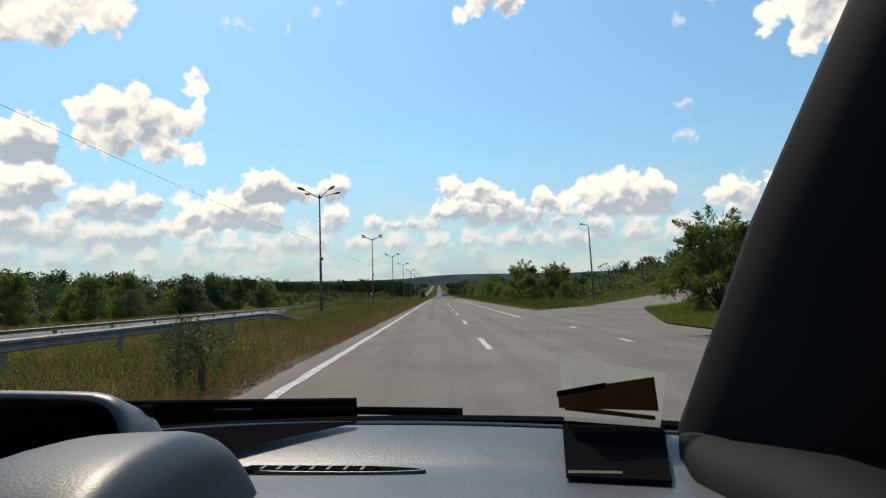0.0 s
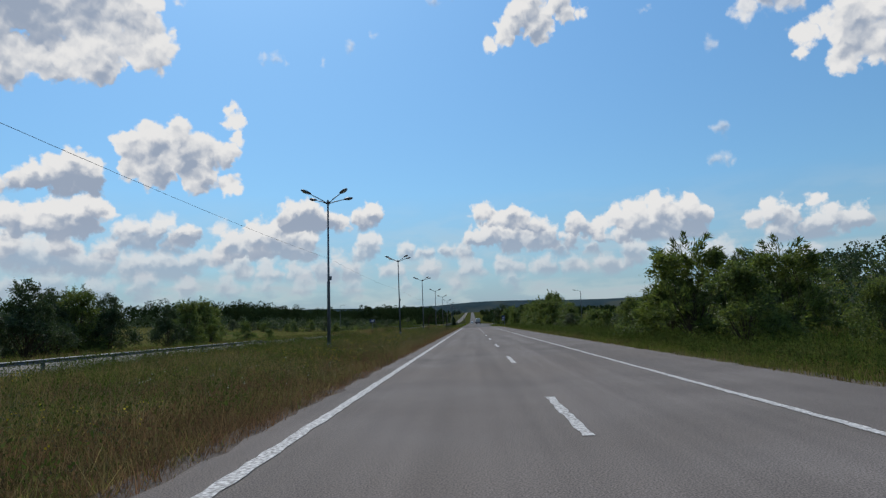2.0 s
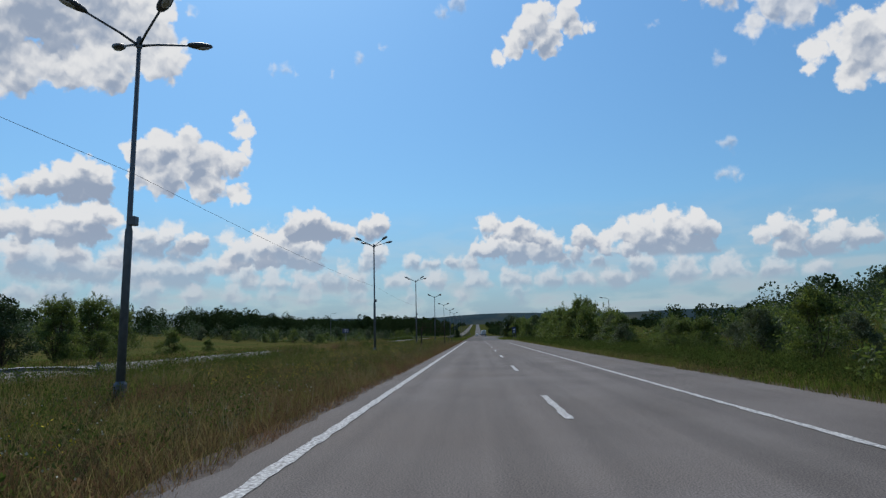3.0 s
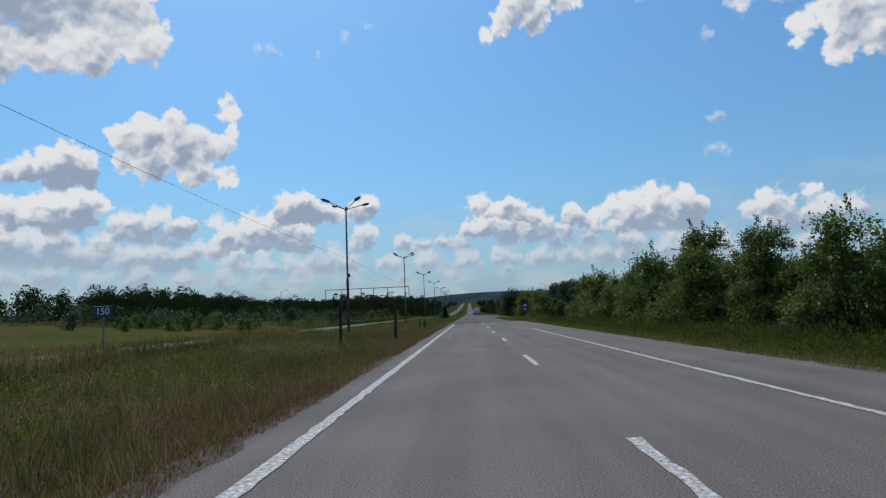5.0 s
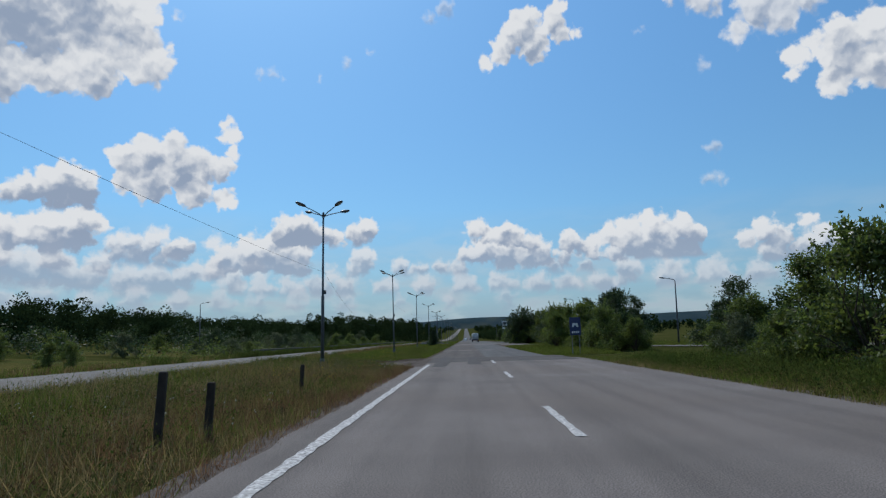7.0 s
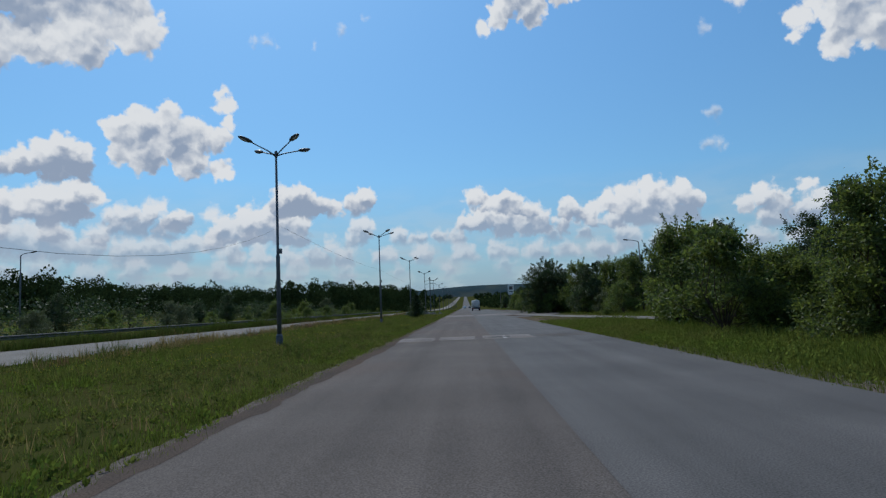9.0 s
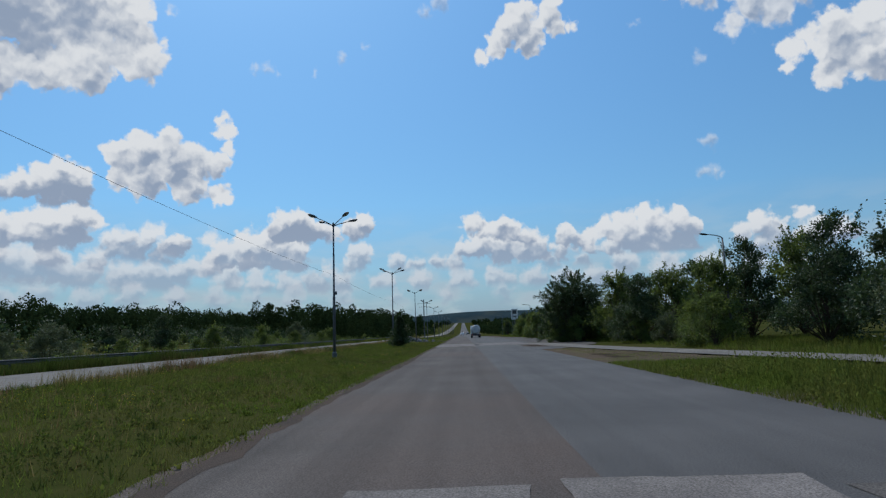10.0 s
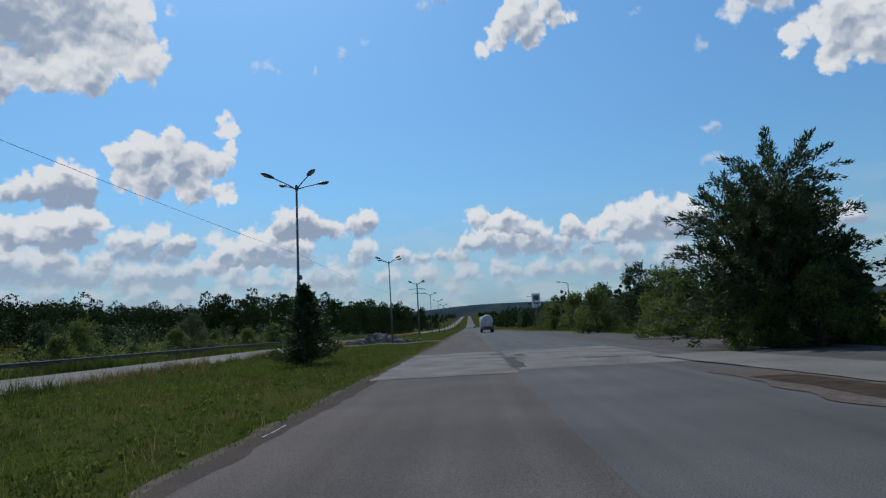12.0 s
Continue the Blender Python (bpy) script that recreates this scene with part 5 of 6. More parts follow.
def clumps(name, x0, x1, y0, y1, n, h, leaf, mat, seed, label, keep=None, per=34, slim=0.5, category="weeds"):
    """Low bushy tufts of small leaves, each a ragged dome."""
    rng = np.random.default_rng(seed)
    x, y = rng.uniform(x0, x1, n), rng.uniform(y0, y1, n)
    ok = free(x, y, rng) if keep is None else keep(x, y, rng)
    x, y = x[ok], y[ok]
    n = len(x)
    tall = h * rng.uniform(0.45, 1.25, n) * (0.6 + 0.8 * wavy(x, y, 0.5, seed))
    wide = tall * rng.uniform(0.5, 1.1, n)
    u = rng.normal(0, 1, (n, per, 3))
    u /= np.linalg.norm(u, axis=2)[:, :, None]
    u[:, :, 2] = np.abs(u[:, :, 2])
    c = u * rng.uniform(0.35, 1.0, (n, per, 1)) * np.stack((wide, wide, tall), 1)[:, None, :]
    c += np.stack((x, y, land(x, y) - 0.02), 1)[:, None, :]
    q = leaf_quads(c.reshape(-1, 3), (u + np.array([0, 0, 0.5])).reshape(-1, 3), leaf, slim, rng)
    return tagged(new(name, triangles(name, q, mat, 4)), label, category, kind="stuff")


def patch(s, seed, lo):
    return lambda x, y, r: free(x, y, r) & (wavy(x, y, s, seed) + r.normal(0, 0.06, len(x)) > lo)


DRY_LEAF = material("dry_leaf", (0.185, 0.105, 0.052), (0.120, 0.085, 0.040), 0.8, 0.9, spread=0.5, translucent=0.35)
OLIVE_LEAF = material("olive_leaf", (0.140, 0.122, 0.042), (0.090, 0.096, 0.030), 0.8, 0.85, spread=0.5, translucent=0.4)
GREY_LEAF = material("grey_leaf", (0.120, 0.118, 0.075), (0.085, 0.092, 0.052), 0.8, 0.85, spread=0.4, translucent=0.35)
meadow("grass", -6.0, -0.80, -5, 196, 52000, 0.33, 0.005, STRAW, 1, "dry straw-coloured grass in the median", dry_side, 5, 1.0)
meadow("grass", -6.0, -0.75, -5, 196, 13000, 0.30, 0.006, GREEN_GRASS, 2, "green grass among dry stalks in the median", green_side, 5, 0.9)
meadow("grass", -12.3, -5.5, -5, 196, 32000, 0.46, 0.008, STRAW, 31, "dry grass deep in the median", dry_side, 5, 0.9)
meadow("grass", -12.3, -5.5, -5, 196, 17000, 0.42, 0.009, GREEN_GRASS, 32, "green grass deep in the median", green_side, 5, 0.9)
meadow("grass", -3.2, -0.62, -5, 196, 44000, 0.24, 0.005, RUST_GRASS, 61, "reddish dry grass along the road edge", patch(0.5, 12, 0.28), 5, 1.0)
meadow("grass", -11, -1.0, -5, 196, 12000, 0.50, 0.004, SEED, 62, "pale seed heads above the grass", patch(0.4, 15, 0.5), 4, 0.4)
meadow("grass", -1.9, -0.60, -5, 196, 22000, 0.13, 0.005, STRAW, 3, "short dry grass along the road edge", dry_side, 5, 1.0)
clumps("weeds", -11.6, -1.6, -3, 194, 4200, 0.58, 0.052, WEED, 63, "bushy dark green weeds in the median", patch(0.42, 22, 0.47), 44)
clumps("weeds", -11.6, -1.0, -3, 194, 5600, 0.44, 0.046, OLIVE_LEAF, 64, "low olive weeds in the median", patch(0.55, 3, 0.46), 36)
clumps("weeds", -6.0, -0.75, -3, 194, 7000, 0.32, 0.042, DRY_LEAF, 65, "withered reddish brown weeds by the road", patch(0.7, 17, 0.36), 34)
clumps("weeds", -9.0, -1.2, -3, 194, 1700, 0.52, 0.040, GREY_LEAF, 66, "grey-green feathery weeds in the median", patch(0.6, 41, 0.52), 60, 0.3)
meadow("grass", -6.0, -0.72, 195, 330, 56000, 0.15, 0.006, GREEN_GRASS, 4, "short fresh green grass in the median", green_side, 5, 1.0)
clumps("weeds", -11.8, -0.80, 197, 330, 7000, 0.15, 0.055, GREEN_GRASS, 67, "low broad-leaved green plants in the median", patch(0.6, 6, 0.40), 26, 0.6)
clumps("weeds", -11.8, -1.2, 197, 330, 2600, 0.26, 0.050, WEED, 68, "dark green weeds in short grass", patch(0.8, 9, 0.52), 36)
clumps("weeds", -9.0, -1.0, 197, 330, 1600, 0.16, 0.045, OLIVE_LEAF, 69, "yellowing low weeds in short grass", patch(0.9, 29, 0.50), 24)
clumps("weeds", -6.6, -4.2, -3, 50, 1500, 0.55, 0.045, OLIVE_LEAF, 90, "tall weeds growing through the crash barrier", None, 44, 0.4)
clumps("weeds", -12.3, -9.8, 60, 112, 900, 0.95, 0.060, WEED, 91, "tall dark weeds before the opposite road", None, 70, 0.5)
clumps("weeds", -11.0, -2.0, -3, 194, 700, 0.85, 0.055, WEED, 92, "tall dark bushy weeds standing in the median", patch(0.3, 33, 0.50), 90, 0.45)
clumps("weeds", 8.7, 12.5, 52, 192, 2600, 0.34, 0.055, OLIVE_LEAF, 70, "low olive weeds on the outer verge", lambda x, y, r: wavy(x, y, 0.6, 5) > 0.42, 34)
clumps("weeds", 9.6, 13.0, 52, 192, 2200, 0.75, 0.075, WEED, 79, "leafy undergrowth before the roadside shrubs", None, 60)
clumps("weeds", 7.6, 12.5, 199, 238, 1500, 0.40, 0.070, GREEN_GRASS, 80, "leafy green undergrowth beneath the trees", lambda x, y, r: x > 7.6, 46)
meadow("grass", -12.3, -5.5, 195, 330, 30000, 0.24, 0.009, GREEN_GRASS, 34, "fresh green grass deep in the median", green_side, 5)
meadow("grass", -12.3, -0.95, 330, 420, 22000, 0.26, 0.014, GREEN_GRASS, 35, "green grass farther along the median", None, 4)
meadow("grass", -12.3, -1.0, 195, 420, 13000, 0.23, 0.007, STRAW, 5, "thin dry stalks in the median", dry_side, 4)
meadow("grass", -1.6, -0.52, 197, 330, 15000, 0.11, 0.007, GREEN_GRASS, 71, "low grass creeping over the gravel shoulder", lambda x, y, r: x + 0.90 < 0.55 * (wavy(x, y, 1.7, 3) - 0.35) + r.normal(0, 0.12, len(x)), 5)
meadow("weeds", -12.6, -10.4, 196, 420, 7000, 0.58, 0.010, STRAW, 72, "tall dry weeds beside the opposite carriageway", lambda x, y, r: wavy(x, y, 0.5, 8) > 0.42, 7, 0.5)
meadow("weeds", -12.6, -10.6, 196, 420, 4200, 0.48, 0.012, WEED, 73, "tall green weeds beside the opposite carriageway", lambda x, y, r: wavy(x, y, 0.7, 18) > 0.45, 8, 0.6)
meadow("weeds", -23.5, -20.3, 200, 420, 5200, 0.62, 0.016, WEED, 74, "weeds growing along the far crash barrier", lambda x, y, r: wavy(x, y, 0.4, 28) > 0.40, 9, 0.5)
meadow("weeds", -21.3, -20.2, 216, 300, 2600, 0.80, 0.016, WEED, 75, "tall weeds hiding the far crash barrier", lambda x, y, r: (wavy(x, y, 0.35, 38) > 0.36), 9, 0.4)
meadow("weeds", -21.3, -20.2, 300, 420, 1300, 0.70, 0.016, GREEN_GRASS, 76, "patchy weeds before the far crash barrier", lambda x, y, r: (wavy(x, y, 0.35, 38) > 0.5), 9, 0.4)
meadow("grass", -12.6, -9.6, 112, 160, 6000, 0.78, 0.009, STRAW, 77, "tall dry grass screening the opposite carriageway", lambda x, y, r: wavy(x, y, 0.3, 48) > 0.30, 6, 0.4)
meadow("weeds", -12.6, -9.6, 112, 160, 2200, 0.80, 0.012, WEED, 78, "tall green weeds screening the opposite carriageway", lambda x, y, r: wavy(x, y, 0.5, 58) > 0.42, 8, 0.5)
meadow("weeds", -11.8, -1.6, -5, 200, 3000, 0.50, 0.008, WEED, 6, "leafy roadside weeds in the median", lambda x, y, r: free(x, y, r) & (wavy(x, y, 0.6, 2) > 0.55), 12, 0.7)
meadow("weeds", -11.8, -1.4, 200, 420, 3000, 0.24, 0.009, WEED, 7, "low leafy weeds in the median", lambda x, y, r: free(x, y, r) & (wavy(x, y, 0.6, 2) > 0.6), 12, 0.8)
meadow("grass", 8.75, 14.5, 52, 192, 36000, 0.24, 0.008, GREEN_GRASS, 8, "tall green grass on the outer verge", None, 5)
meadow("weeds", 10.6, 13.6, 55, 188, 4000, 0.6, 0.010, WEED, 51, "tall green weeds before the roadside shrubs", None, 8, 0.45)
meadow("weeds", 8.6, 12.5, 201, 236, 1800, 0.42, 0.010, GREEN_GRASS, 52, "tall weeds beneath the roadside trees", None, 8, 0.5)
meadow("grass", 8.65, 12.0, 52, 192, 26000, 0.20, 0.008, STRAW, 9, "dry grass along the outer verge", dry_side)
meadow("grass", 7.4, 13.0, 199, 242, 26000, 0.22, 0.008, GREEN_GRASS, 10, "lush green grass beneath the trees", None, 5)
meadow("grass", 8.4, 12.0, 240, 264, 3000, 0.09, 0.006, STRAW, 41, "sparse trampled grass on the earth island", lambda x, y, r: x < 11.6 - np.clip((y - 250) * 0.12, 0, 3), 5)
meadow("grass", 8.8, 12.0, 236, 262, 3600, 0.11, 0.006, GREEN_GRASS, 42, "short green grass on the earth island", lambda x, y, r: x < 11.8 - np.clip((y - 250) * 0.14, 0, 3), 5)
meadow("grass", 10.4, 24, 10, 54, 32000, 0.30, 0.009, GREEN_GRASS, 11, "grass on the junction island", lambda x, y, r: (x - 10.5) > np.clip((y - 27) * 0.28, 0, 60) + np.clip((y - 43) * 1.05, 0, 60), 5)
meadow("grass", 12, 40, 56, 190, 28000, 0.46, 0.016, GREEN_GRASS, 12, "rough grass on the rising hillside", lambda x, y, r: y > 57 + (x - 12) * 1.25)
meadow("grass", 12, 40, 56, 190, 16000, 0.42, 0.014, STRAW, 33, "dry patches on the rising hillside", lambda x, y, r: (y > 57 + (x - 12) * 1.25) & dry_side(x, y, r))
meadow("grass", 15.5, 26, 200, 300, 16000, 0.36, 0.013, GREEN_GRASS, 13, "grass behind the service lane", lambda x, y, r: x > 13.2 + np.clip((248 - y) * 0.22, 0, 30))
meadow("grass", 14.6, 19, 296, 420, 10000, 0.34, 0.014, GREEN_GRASS, 14, "grass beside the apron")
meadow("grass", -32, -20.6, -5, 420, 24000, 0.40, 0.018, STRAW, 15, "dry grass beyond the opposite carriageway", dry_side, 4)
meadow("grass", -36, -20.6, -5, 420, 30000, 0.36, 0.018, GREEN_GRASS, 16, "green grass beyond the opposite carriageway", green_side, 4)


def flowers(x0, x1, y0, y1, n, h, mat, seed, label, bias):
    rng = np.random.default_rng(seed)
    x, y = rng.uniform(x0, x1, n), rng.uniform(y0, y1, n)
    ok = free(x, y, rng) & (wavy(x, y, 0.45, bias) > 0.56)
    x, y = x[ok], y[ok]
    c = np.stack((x, y, land(x, y) + h * rng.uniform(0.5, 1.1, len(x))), 1)
    c = np.repeat(c, 3, 0) + rng.normal(0, 0.035, (len(x) * 3, 3))
    q = leaf_quads(c, rng.normal(0, 1, (len(c), 3)) + np.array([0, 0, 1.0]), 0.028, 0.9, rng)
    tagged(new("wildflowers", triangles("wildflowers", q, mat, 4)), label, "flowers", kind="stuff")


flowers(-11.5, -1.8, 0, 190, 6000, 0.45, YELLOW, 21, "scattered yellow wildflowers in the median", 3)
flowers(-11.5, -1.4, 0, 190, 2400, 0.40, PETAL, 22, "scattered white wildflowers in the median", 6)
flowers(-11.5, -1.8, 200, 330, 2600, 0.22, YELLOW, 23, "a few yellow wildflowers in short grass", 5)


def rubble():
    rng = random.Random(8)
    bm = bmesh.new()
    for _ in range(90):
        x, y = rng.gauss(-8.2, 1.6), rng.gauss(330, 1.6)
        r = rng.uniform(0.15, 0.5)
        z = float(land(x, y)) + max(0.0, 0.9 - 0.32 * math.hypot(x + 8.2, y - 330)) + r * 0.2
        made = bmesh.ops.create_icosphere(bm, subdivisions=1, radius=r, matrix=pose(x, y, z, rng.uniform(0, 90), rng.uniform(0, 90), 0) @ Matrix.Diagonal((1, rng.uniform(0.5, 0.9), rng.uniform(0.4, 0.8), 1)))
    tagged(part("rubble_heap", bm, STONE), "heap of grey broken concrete and earth in the median", "rubble", kind="stuff")


rubble()


# ---------------------------------------------------------------- the car standing at the start of the way
DASH = material("grained_dash", (0.078, 0.086, 0.100), (0.056, 0.062, 0.072), 9.0, 0.40, bump=0.10, bump_scale=380)
# darker copy of the dash plastic: shade on the swell put into its colour
DASH_SHADED = material("grained_dash_shaded", (0.038, 0.045, 0.058), (0.030, 0.036, 0.047), 7.0, 0.45, bump=0.06, bump_scale=380)
TRIM = material("dark_trim", (0.0115, 0.0125, 0.0135), (0.009, 0.0098, 0.0105), 5.0, 0.74, bump=0.03, bump_scale=300)
BLACK = material("black_plastic", (0.006, 0.006, 0.007), None, rough=0.95)
CAR_PAINT = material("silver_paint", (0.32, 0.33, 0.35), (0.30, 0.31, 0.33), 2.0, 0.35, metal=0.5)
BROWN_CARD = material("brown_card", (0.16, 0.065, 0.022), (0.11, 0.045, 0.016), 14.0, 0.8)
SLEEVE = material("milky_sleeve", (0.50, 0.50, 0.47), (0.42, 0.42, 0.39), 20.0, 0.4, translucent=0.5)
def see_through(m, share):
    """Lets a share of the light pass straight through a thin film."""
    nt = m.node_tree
    surface = nt.nodes["Material Output"].inputs["Surface"]
    old = surface.links[0].from_socket
    clear, both = nt.nodes.new("ShaderNodeBsdfTransparent"), nt.nodes.new("ShaderNodeMixShader")
    both.inputs[0].default_value = share
    nt.links.new(old, both.inputs[1])
    nt.links.new(clear.outputs[0], both.inputs[2])
    nt.links.new(both.outputs[0], surface)


see_through(SLEEVE, 0.55)
CHROME = material("chrome_edge", (0.45, 0.46, 0.47), None, rough=0.3, metal=0.9)

CX, CY = 2.26, 5.07
car = empty("car", "silver hatchback with open windscreen and grained grey dashboard", "car", (CX, CY, 0))


def loft(bm, rows, close=False):
    made = [[bm.verts.new(p) for p in row] for row in rows]
    for r0, r1 in zip(made, made[1:]):
        n = len(r0)
        for k in range(n if close else n - 1):
            bm.faces.new((r0[k], r0[(k + 1) % n], r1[(k + 1) % n], r1[k]))
    return bm


def edge_y(x):
    """How far ahead the foot of the windscreen lies, curved in plan."""
    return 0.93 - 0.42 * (x + 0.2) ** 2


rows = []
for k in range(41):
    x = -0.98 + 1.31 * k / 40
    e = edge_y(x)
    d = 0.008 * min(1.0, max(0.0, (0.3 - x) / 0.6))
    rows.append([(x, e + 0.005, 1.02), (x, e, 1.094 + d), (x, e - 0.02, 1.099 + d), (x, e - 0.13, 1.080), (x, e - 0.15, 1.076), (x, e - 0.22, 1.082), (x, 0.56, 1.086), (x, 0.46, 1.070), (x, 0.40, 1.03), (x, 0.37, 0.95), (x, 0.40, 0.70)])
dashboard = part("dashboard", loft(bmesh.new(), rows), DASH, car, "grained dark grey moulded dashboard", smooth=True)

# air slot in the dash top
bm = bmesh.new()
ring = []
for k in range(28):
    a = math.tau * k / 28
    ring.append((-0.150 + 0.128 * math.cos(a), 0.771 - 0.148 * 0.128 * math.cos(a) + 0.014 * math.sin(a)))
loft(bm, [[(x, y, 1.070) for x, y in ring], [(x, y, 1.0815) for x, y in ring], [(-0.15 + (x + 0.15) * 0.95, 0.771 + (y - 0.771) * 0.93, 1.0818) for x, y in ring]], True)
vent = part("air_vent", bm, DASH, dashboard, "oval demister vent, its slot shade laid in as black")
# solid black box painted in for the shade inside the open slot
part("vent_slot_shade", box(bmesh.new(), (0.165, 0.020, 0.004), (-0.165, 0.773, 1.0806), Euler((0, 0, -0.147)).to_matrix()), BLACK, vent)
for k in range(7):
    part("slat", box(bmesh.new(), (0.004, 0.018, 0.005), (-0.225 + 0.021 * k, 0.773 - 0.148 * (-0.060 + 0.021 * k), 1.0808), Euler((0, 0, -0.147)).to_matrix()), DASH, vent)

# instrument hood
rim = [(-0.90, 0.66, 1.06), (-0.895, 0.67, 1.13), (-0.85, 0.70, 1.178), (-0.62, 0.715, 1.194), (-0.506, 0.715, 1.191), (-0.442, 0.715, 1.188), (-0.405, 0.712, 1.186), (-0.386, 0.71, 1.182), (-0.374, 0.707, 1.176), (-0.365, 0.704, 1.166), (-0.358, 0.70, 1.150), (-0.345, 0.69, 1.09)]
bm = bmesh.new()
loft(bm, [[(x - 0.004 * (1 if x > -0.6 else -1), y, z - 0.004) for x, y, z in rim], [(x, y - 0.006, z) for x, y, z in rim], [(x, y + 0.02, z + 0.003) for x, y, z in rim],
          [(x + (0.008 if x > -0.6 else -0.01), y + 0.075, 1.06 + (z - 1.06) * 0.80) for x, y, z in rim], [(x + (0.012 if x > -0.6 else -0.02), y + 0.13, 1.06 + (z - 1.06) * 0.25) for x, y, z in rim]])
hood = part("instrument_hood", bm, DASH, dashboard, "curved cowl over the instruments", smooth=True)
part("instrument_face", box(bmesh.new(), (0.54, 0.02, 0.13), (-0.63, 0.775, 1.10), bevel=0.005), BLACK, hood, "black unlit instrument face")
part("hood_floor", box(bmesh.new(), (0.52, 0.16, 0.02), (-0.63, 0.71, 1.10)), BLACK, hood)

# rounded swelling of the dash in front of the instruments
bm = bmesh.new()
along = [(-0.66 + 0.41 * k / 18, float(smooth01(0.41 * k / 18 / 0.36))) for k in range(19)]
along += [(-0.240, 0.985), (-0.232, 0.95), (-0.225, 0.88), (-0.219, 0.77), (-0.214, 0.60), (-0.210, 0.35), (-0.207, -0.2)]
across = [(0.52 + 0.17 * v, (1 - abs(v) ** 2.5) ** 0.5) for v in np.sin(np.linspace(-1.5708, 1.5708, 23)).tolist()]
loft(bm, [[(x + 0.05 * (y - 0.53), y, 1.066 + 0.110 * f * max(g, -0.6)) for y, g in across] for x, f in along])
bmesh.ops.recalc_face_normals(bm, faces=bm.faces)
part("dash_swell", bm, DASH_SHADED, dashboard, "rounded grey swelling beside the instruments", smooth=True)

# screen foot: black seal, pale edge and wiper
bm = bmesh.new()
xs = [-1.0 + 1.32 * k / 30 for k in range(31)]
loft(bm, [[(x, edge_y(x) + a, z) for x in xs] for a, z in ((0.006, 1.05), (0.006, 1.106), (0.03, 1.108), (0.14, 1.085), (0.20, 1.02))])
part("screen_seal", bm, BLACK, car, "black rubber and cowl at the foot of the screen")
part("seal_edge", tube(bmesh.new(), [(x, edge_y(x) - 0.008, 1.1005 + 0.008 * min(1.0, max(0.0, (0.3 - x) / 0.6))) for x in xs[10:]], 0.0022, 5), CHROME, dashboard, "thin pale line along the dash edge")
wiper = part("wiper", loft(bmesh.new(), [[(-0.62, 1.0, 1.100), (-0.62, 1.0, 1.136), (-0.62, 1.02, 1.136), (-0.62, 1.02, 1.09)], [(-0.14, 1.0, 1.098), (-0.14, 1.0, 1.126), (-0.14, 1.02, 1.126), (-0.14, 1.02, 1.08)]], True), BLACK, car, "black wiper lying at the screen foot")
part("wiper_arm", tube(bmesh.new(), [(-0.30, 0.985, 1.118), (-0.10, 0.985, 1.110), (0.03, 0.96, 1.107)], [0.006, 0.007, 0.008], 6), BLACK, wiper)
part("wiper_blade", tube(bmesh.new(), [(-0.36, 0.986, 1.121), (-0.28, 0.986, 1.118), (-0.12, 0.986, 1.113)], [0.0008, 0.0026, 0.0008], 5), STEEL_OLD, wiper, "thin glinting steel blade spine")

# windscreen pillars with their trim; unseen roof and plain shell added to shade the cabin
def pillar(side):
    inner = [(0.300, 0.83, 1.06), (0.302, 0.80, 1.10), (0.316, 0.60, 1.354), (0.331, 0.46, 1.509), (0.342, 0.36, 1.62), (0.35, 0.30, 1.68)]
    bm = bmesh.new()
    cols = []
    for dx, dy, dz in ((0.012, 0.035, 0.0), (0.0, 0.0, 0.0), (0.012, -0.05, -0.004), (0.05, -0.16, -0.03), (0.10, -0.24, -0.05), (0.14, -0.22, -0.04), (0.14, 0.0, 0.0)):
        cols.append([((x + dx) if side > 0 else (-0.62 - x - dx), y + dy, z + dz) for x, y, z in inner])
    loft(bm, cols)
    p = part("windscreen_pillar", bm, TRIM, car, "dark charcoal plastic pillar trim", smooth=True)
    return p


pillar(1)
pillar(-1)
foot = [(0.304, 0.83, 1.085), (0.302, 0.80, 1.100), (0.283, 0.75, 1.092), (0.275, 0.70, 1.081), (0.275, 0.64, 1.079), (0.277, 0.56, 1.085), (0.28, 0.45, 1.08), (0.28, 0.36, 1.06)]
part("side_trim", loft(bmesh.new(), [[(x + dx, y, z + (dz if dz < 0 else dz * min(1.0, 0.15 + 0.2 * k))) for k, (x, y, z) in enumerate(foot)] for dx, dz in ((0.0, -0.08), (0.0, 0.0), (0.006, 0.018), (0.020, 0.034), (0.045, 0.046), (0.10, 0.05), (0.12, 0.02), (0.12, -0.2))]), TRIM, car, "dark trim where the dashboard meets the pillar", smooth=True)
for x, w in ((0.36, 0.09), (-0.98, 0.09)):
    door = part("door", box(bmesh.new(), (0.10, 1.5, 0.68), (x + (0.03 if x > 0 else -0.03), 0.02, 0.70), bevel=0.03), CAR_PAINT, car, "silver door with a dark inner lining")
    part("door_lining", box(bmesh.new(), (0.03, 1.45, 0.66), (x - (0.03 if x > 0 else -0.03), 0.02, 0.72), bevel=0.01), TRIM, door)
    part("sill", box(bmesh.new(), (0.10, 3.3, 0.18), (x + (0.03 if x > 0 else -0.03), -0.2, 0.30), bevel=0.03), CAR_PAINT, car)
roof = part("roof", loft(bmesh.new(), [[(-1.0 + 1.38 * k / 12, y, z + 0.05 * math.sin(math.pi * k / 12)) for k in range(13)] for y, z in ((0.30, 1.66), (0.26, 1.68), (-0.4, 1.72), (-1.4, 1.68), (-2.0, 1.50), (-2.25, 1.05))]), CAR_PAINT, car, "added unseen silver roof, shading the cabin and running down to the tail", smooth=True)
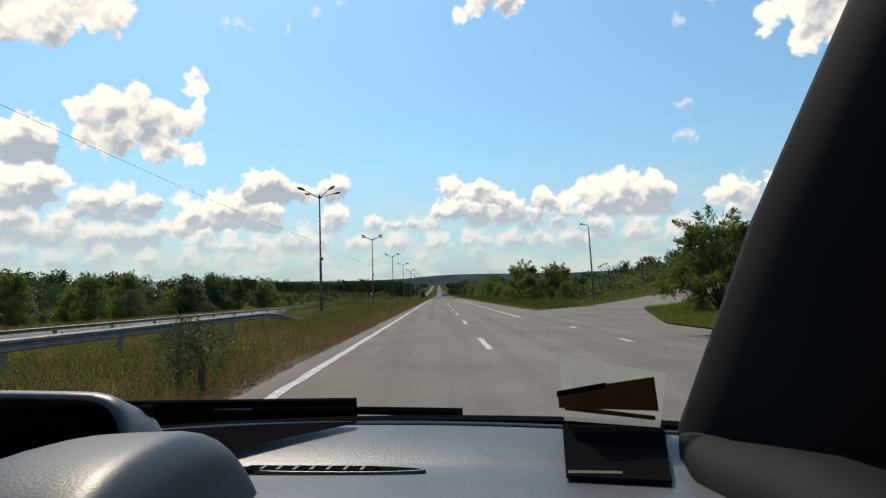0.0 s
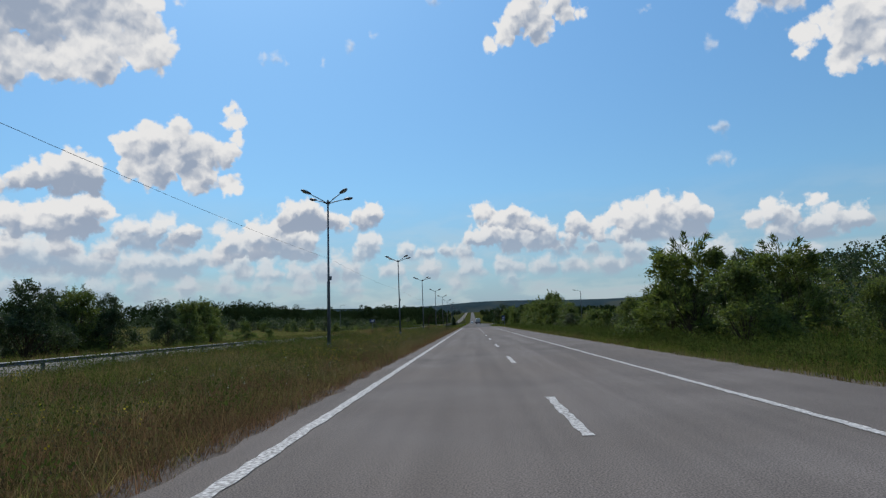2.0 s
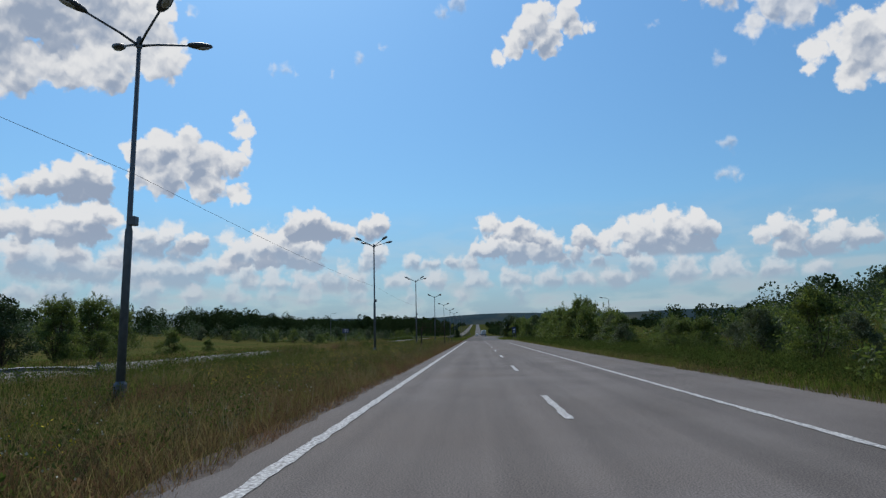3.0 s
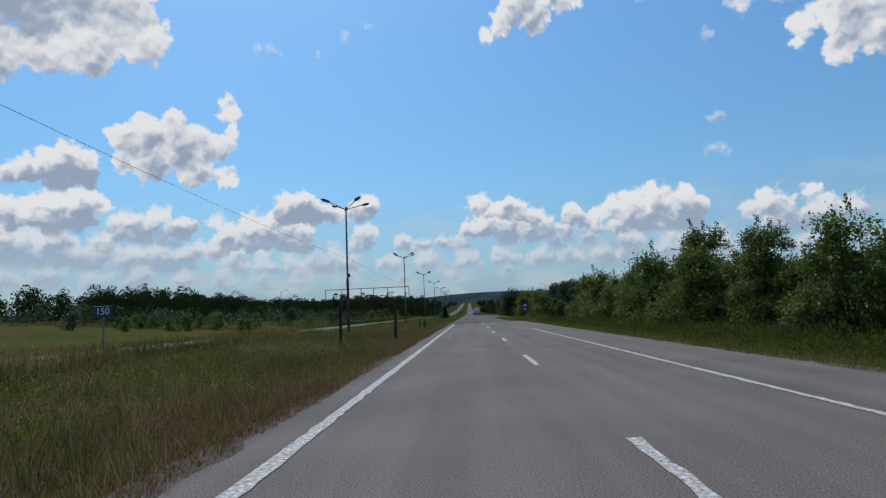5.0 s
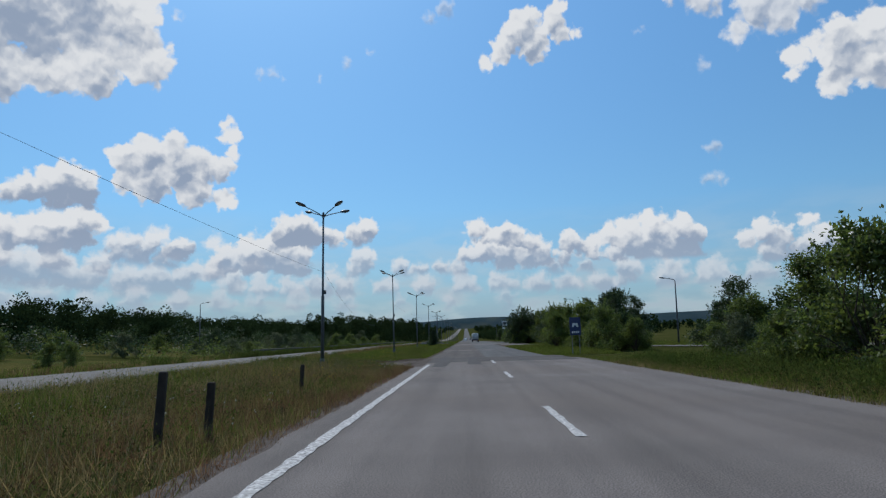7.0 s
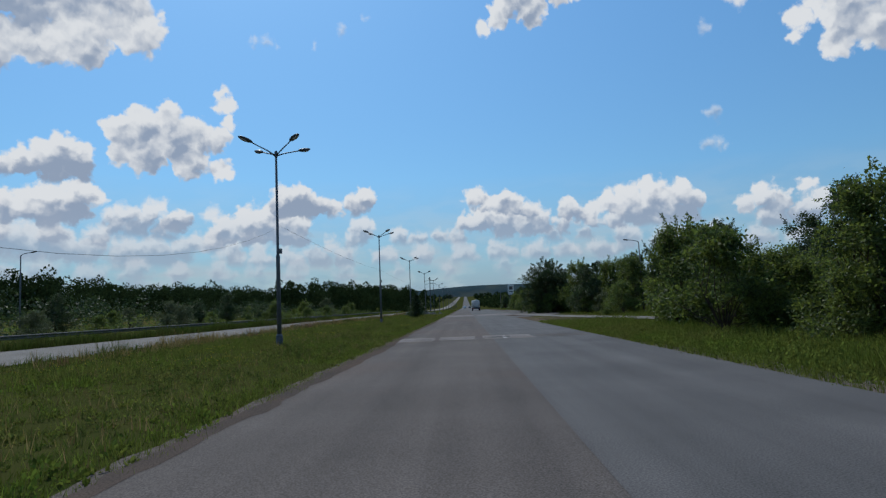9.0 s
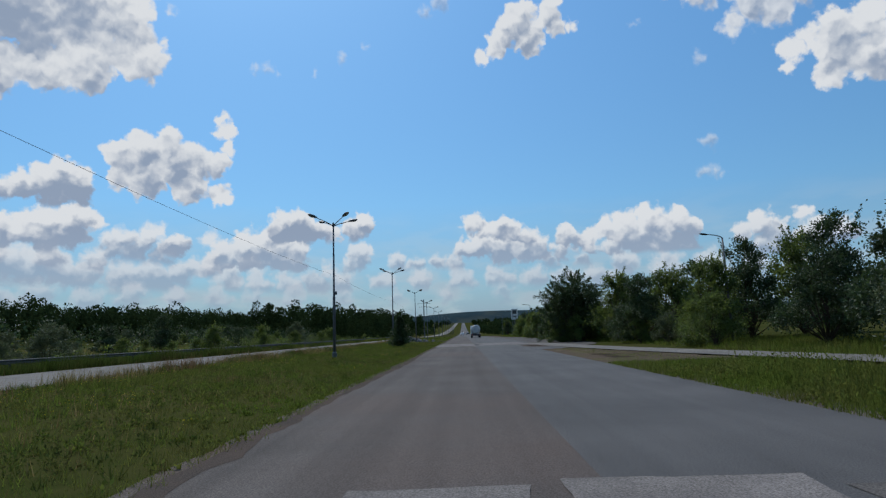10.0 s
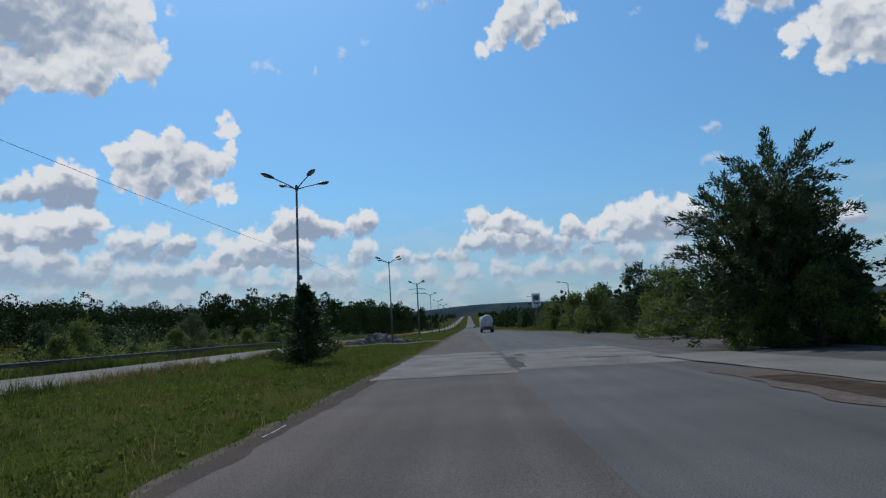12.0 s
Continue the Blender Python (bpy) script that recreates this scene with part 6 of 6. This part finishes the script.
part("headliner", loft(bmesh.new(), [[(-0.96 + 1.30 * k / 6, y, z) for k in range(7)] for y, z in ((0.31, 1.645), (-0.4, 1.69), (-1.4, 1.65))]), TRIM, roof, "dark cloth headliner")
part("tailgate", box(bmesh.new(), (1.36, 0.10, 0.75), (-0.31, -2.28, 0.72), bevel=0.04), CAR_PAINT, car)
for x in (0.39, -1.01):
    part("rear_quarter", box(bmesh.new(), (0.10, 1.5, 0.72), (x, -1.5, 0.72), bevel=0.04), CAR_PAINT, car)
    part("rear_pillar", box(bmesh.new(), (0.08, 0.16, 0.66), (x - 0.02 * (1 if x > 0 else -1), -0.78, 1.36), bevel=0.02), TRIM, car)
part("floor_pan", box(bmesh.new(), (1.40, 4.0, 0.06), (-0.31, -0.2, 0.28)), TRIM, car)
part("bonnet", loft(bmesh.new(), [[(-1.0 + 1.38 * k / 12, y, z + 0.05 * math.sin(math.pi * k / 12)) for k in range(13)] for y, z in ((1.10, 0.93), (1.55, 0.86), (1.85, 0.74), (1.95, 0.55))]), CAR_PAINT, car, "short sloping silver bonnet", smooth=True)
part("front_bumper", box(bmesh.new(), (1.42, 0.14, 0.36), (-0.31, 1.93, 0.44), bevel=0.05), CAR_PAINT, car)
for x in (0.40, -1.02):
    part("wing", box(bmesh.new(), (0.10, 1.15, 0.50), (x, 1.35, 0.62), bevel=0.04), CAR_PAINT, car)
    for y in (1.30, -1.35):
        wheel = part("wheel", tube(bmesh.new(), [(x - 0.10, y, 0.30), (x - 0.08, y, 0.30), (x + 0.08, y, 0.30), (x + 0.10, y, 0.30)], [0.25, 0.30, 0.30, 0.25], 24), RUBBER, car)
        part("rim", tube(bmesh.new(), [(x - 0.105, y, 0.30), (x + 0.105, y, 0.30)], 0.19, 18), STEEL, wheel)

# what lies on the dash
mat_bm = bmesh.new()
pad = [(0.165, 0.860), (0.292, 0.822), (0.240, 0.660), (0.134, 0.690)]


def dash_z(x, y):
    e = edge_y(x)
    return float(np.interp(e - y, [0.02, 0.13, 0.15, 0.22, 0.40], [1.099, 1.080, 1.076, 1.082, 1.086]))


grid = []
for j in range(7):
    v = j / 6
    row = []
    for i in range(7):
        u = i / 6
        x = (pad[0][0] * (1 - u) + pad[1][0] * u) * (1 - v) + (pad[3][0] * (1 - u) + pad[2][0] * u) * v
        y = (pad[0][1] * (1 - u) + pad[1][1] * u) * (1 - v) + (pad[3][1] * (1 - u) + pad[2][1] * u) * v
        row.append((CX + x, CY + y, dash_z(x, y) + 0.004))
    grid.append(row)
loft(mat_bm, grid)
mat_ob = tagged(part("dash_mat_and_shade", mat_bm, BLACK), "black anti-slip mat lying on the dashboard", "mat")
solid = mat_ob.modifiers.new("thick", "SOLIDIFY")
solid.thickness = 0.003

card = empty("paper_card", "brown card in a milky plastic sleeve leaning on the dashboard", "card", (CX, CY, 0))


def sheet(name, pts, mat, parent, off, label=""):
    bm = bmesh.new()
    front = [bm.verts.new((x, 0.865 - 0.32 * (x - 0.15) + off - (z - 1.1) * 0.4, z)) for x, z in pts]
    back_v = [bm.verts.new((v.co.x, v.co.y + 0.0012, v.co.z)) for v in front]
    bm.faces.new(front)
    bm.faces.new(back_v[::-1])
    for k in range(len(pts)):
        q = (k + 1) % len(pts)
        bm.faces.new((front[q], front[k], back_v[k], back_v[q]))
    return part(name, bm, mat, parent, label)


sheet("sleeve", [(0.167, 1.112), (0.286, 1.106), (0.288, 1.180), (0.156, 1.206)], SLEEVE, card, 0.0, "milky translucent plastic sleeve")
sheet("brown_card", [(0.159, 1.131), (0.281, 1.130), (0.272, 1.176), (0.156, 1.155)], BROWN_CARD, card, -0.004, "faded brown cardboard")
sheet("dark_edge", [(0.155, 1.147), (0.215, 1.161), (0.215, 1.168), (0.155, 1.155)], BLACK, card, -0.006)
sheet("lower_strip", [(0.166, 1.128), (0.278, 1.117), (0.277, 1.123), (0.166, 1.135)], BROWN_CARD, card, -0.005)
strip_bm = bmesh.new()
loft(strip_bm, [[(CX + x, CY + y, dash_z(x, y) + 0.0085) for x, y in row] for row in (((0.141, 0.712), (0.170, 0.709), (0.200, 0.705)), ((0.137, 0.696), (0.166, 0.694), (0.196, 0.690)))])
tagged(part("paper_slip", strip_bm, SLEEVE), "narrow pale slip of paper on the dash mat", "paper")
# black sheet laid on the dash in place of a shadow; no real object
dash_shade_bm = bmesh.new()
far_edge, near_edge = [], []
for k in range(13):
    x = -0.45 + 0.325 * k / 12
    e = edge_y(x)
    far_edge.append((CX + x, CY + e - 0.022, dash_z(x, e - 0.022) + 0.012))
    y = e - 0.03 - 0.085 * min(1.0, (0.325 - 0.325 * k / 12) / 0.17)
    near_edge.append((CX + x, CY + y, dash_z(x, y) + 0.012))
loft(dash_shade_bm, [far_edge, [(x, (y + near_edge[i][1]) / 2, (z + near_edge[i][2]) / 2) for i, (x, y, z) in enumerate(far_edge)], near_edge])
tagged(part("dash_mat_and_shade", dash_shade_bm, BLACK), "black sheet standing in for the dark shadow along the dashboard edge", "mat")
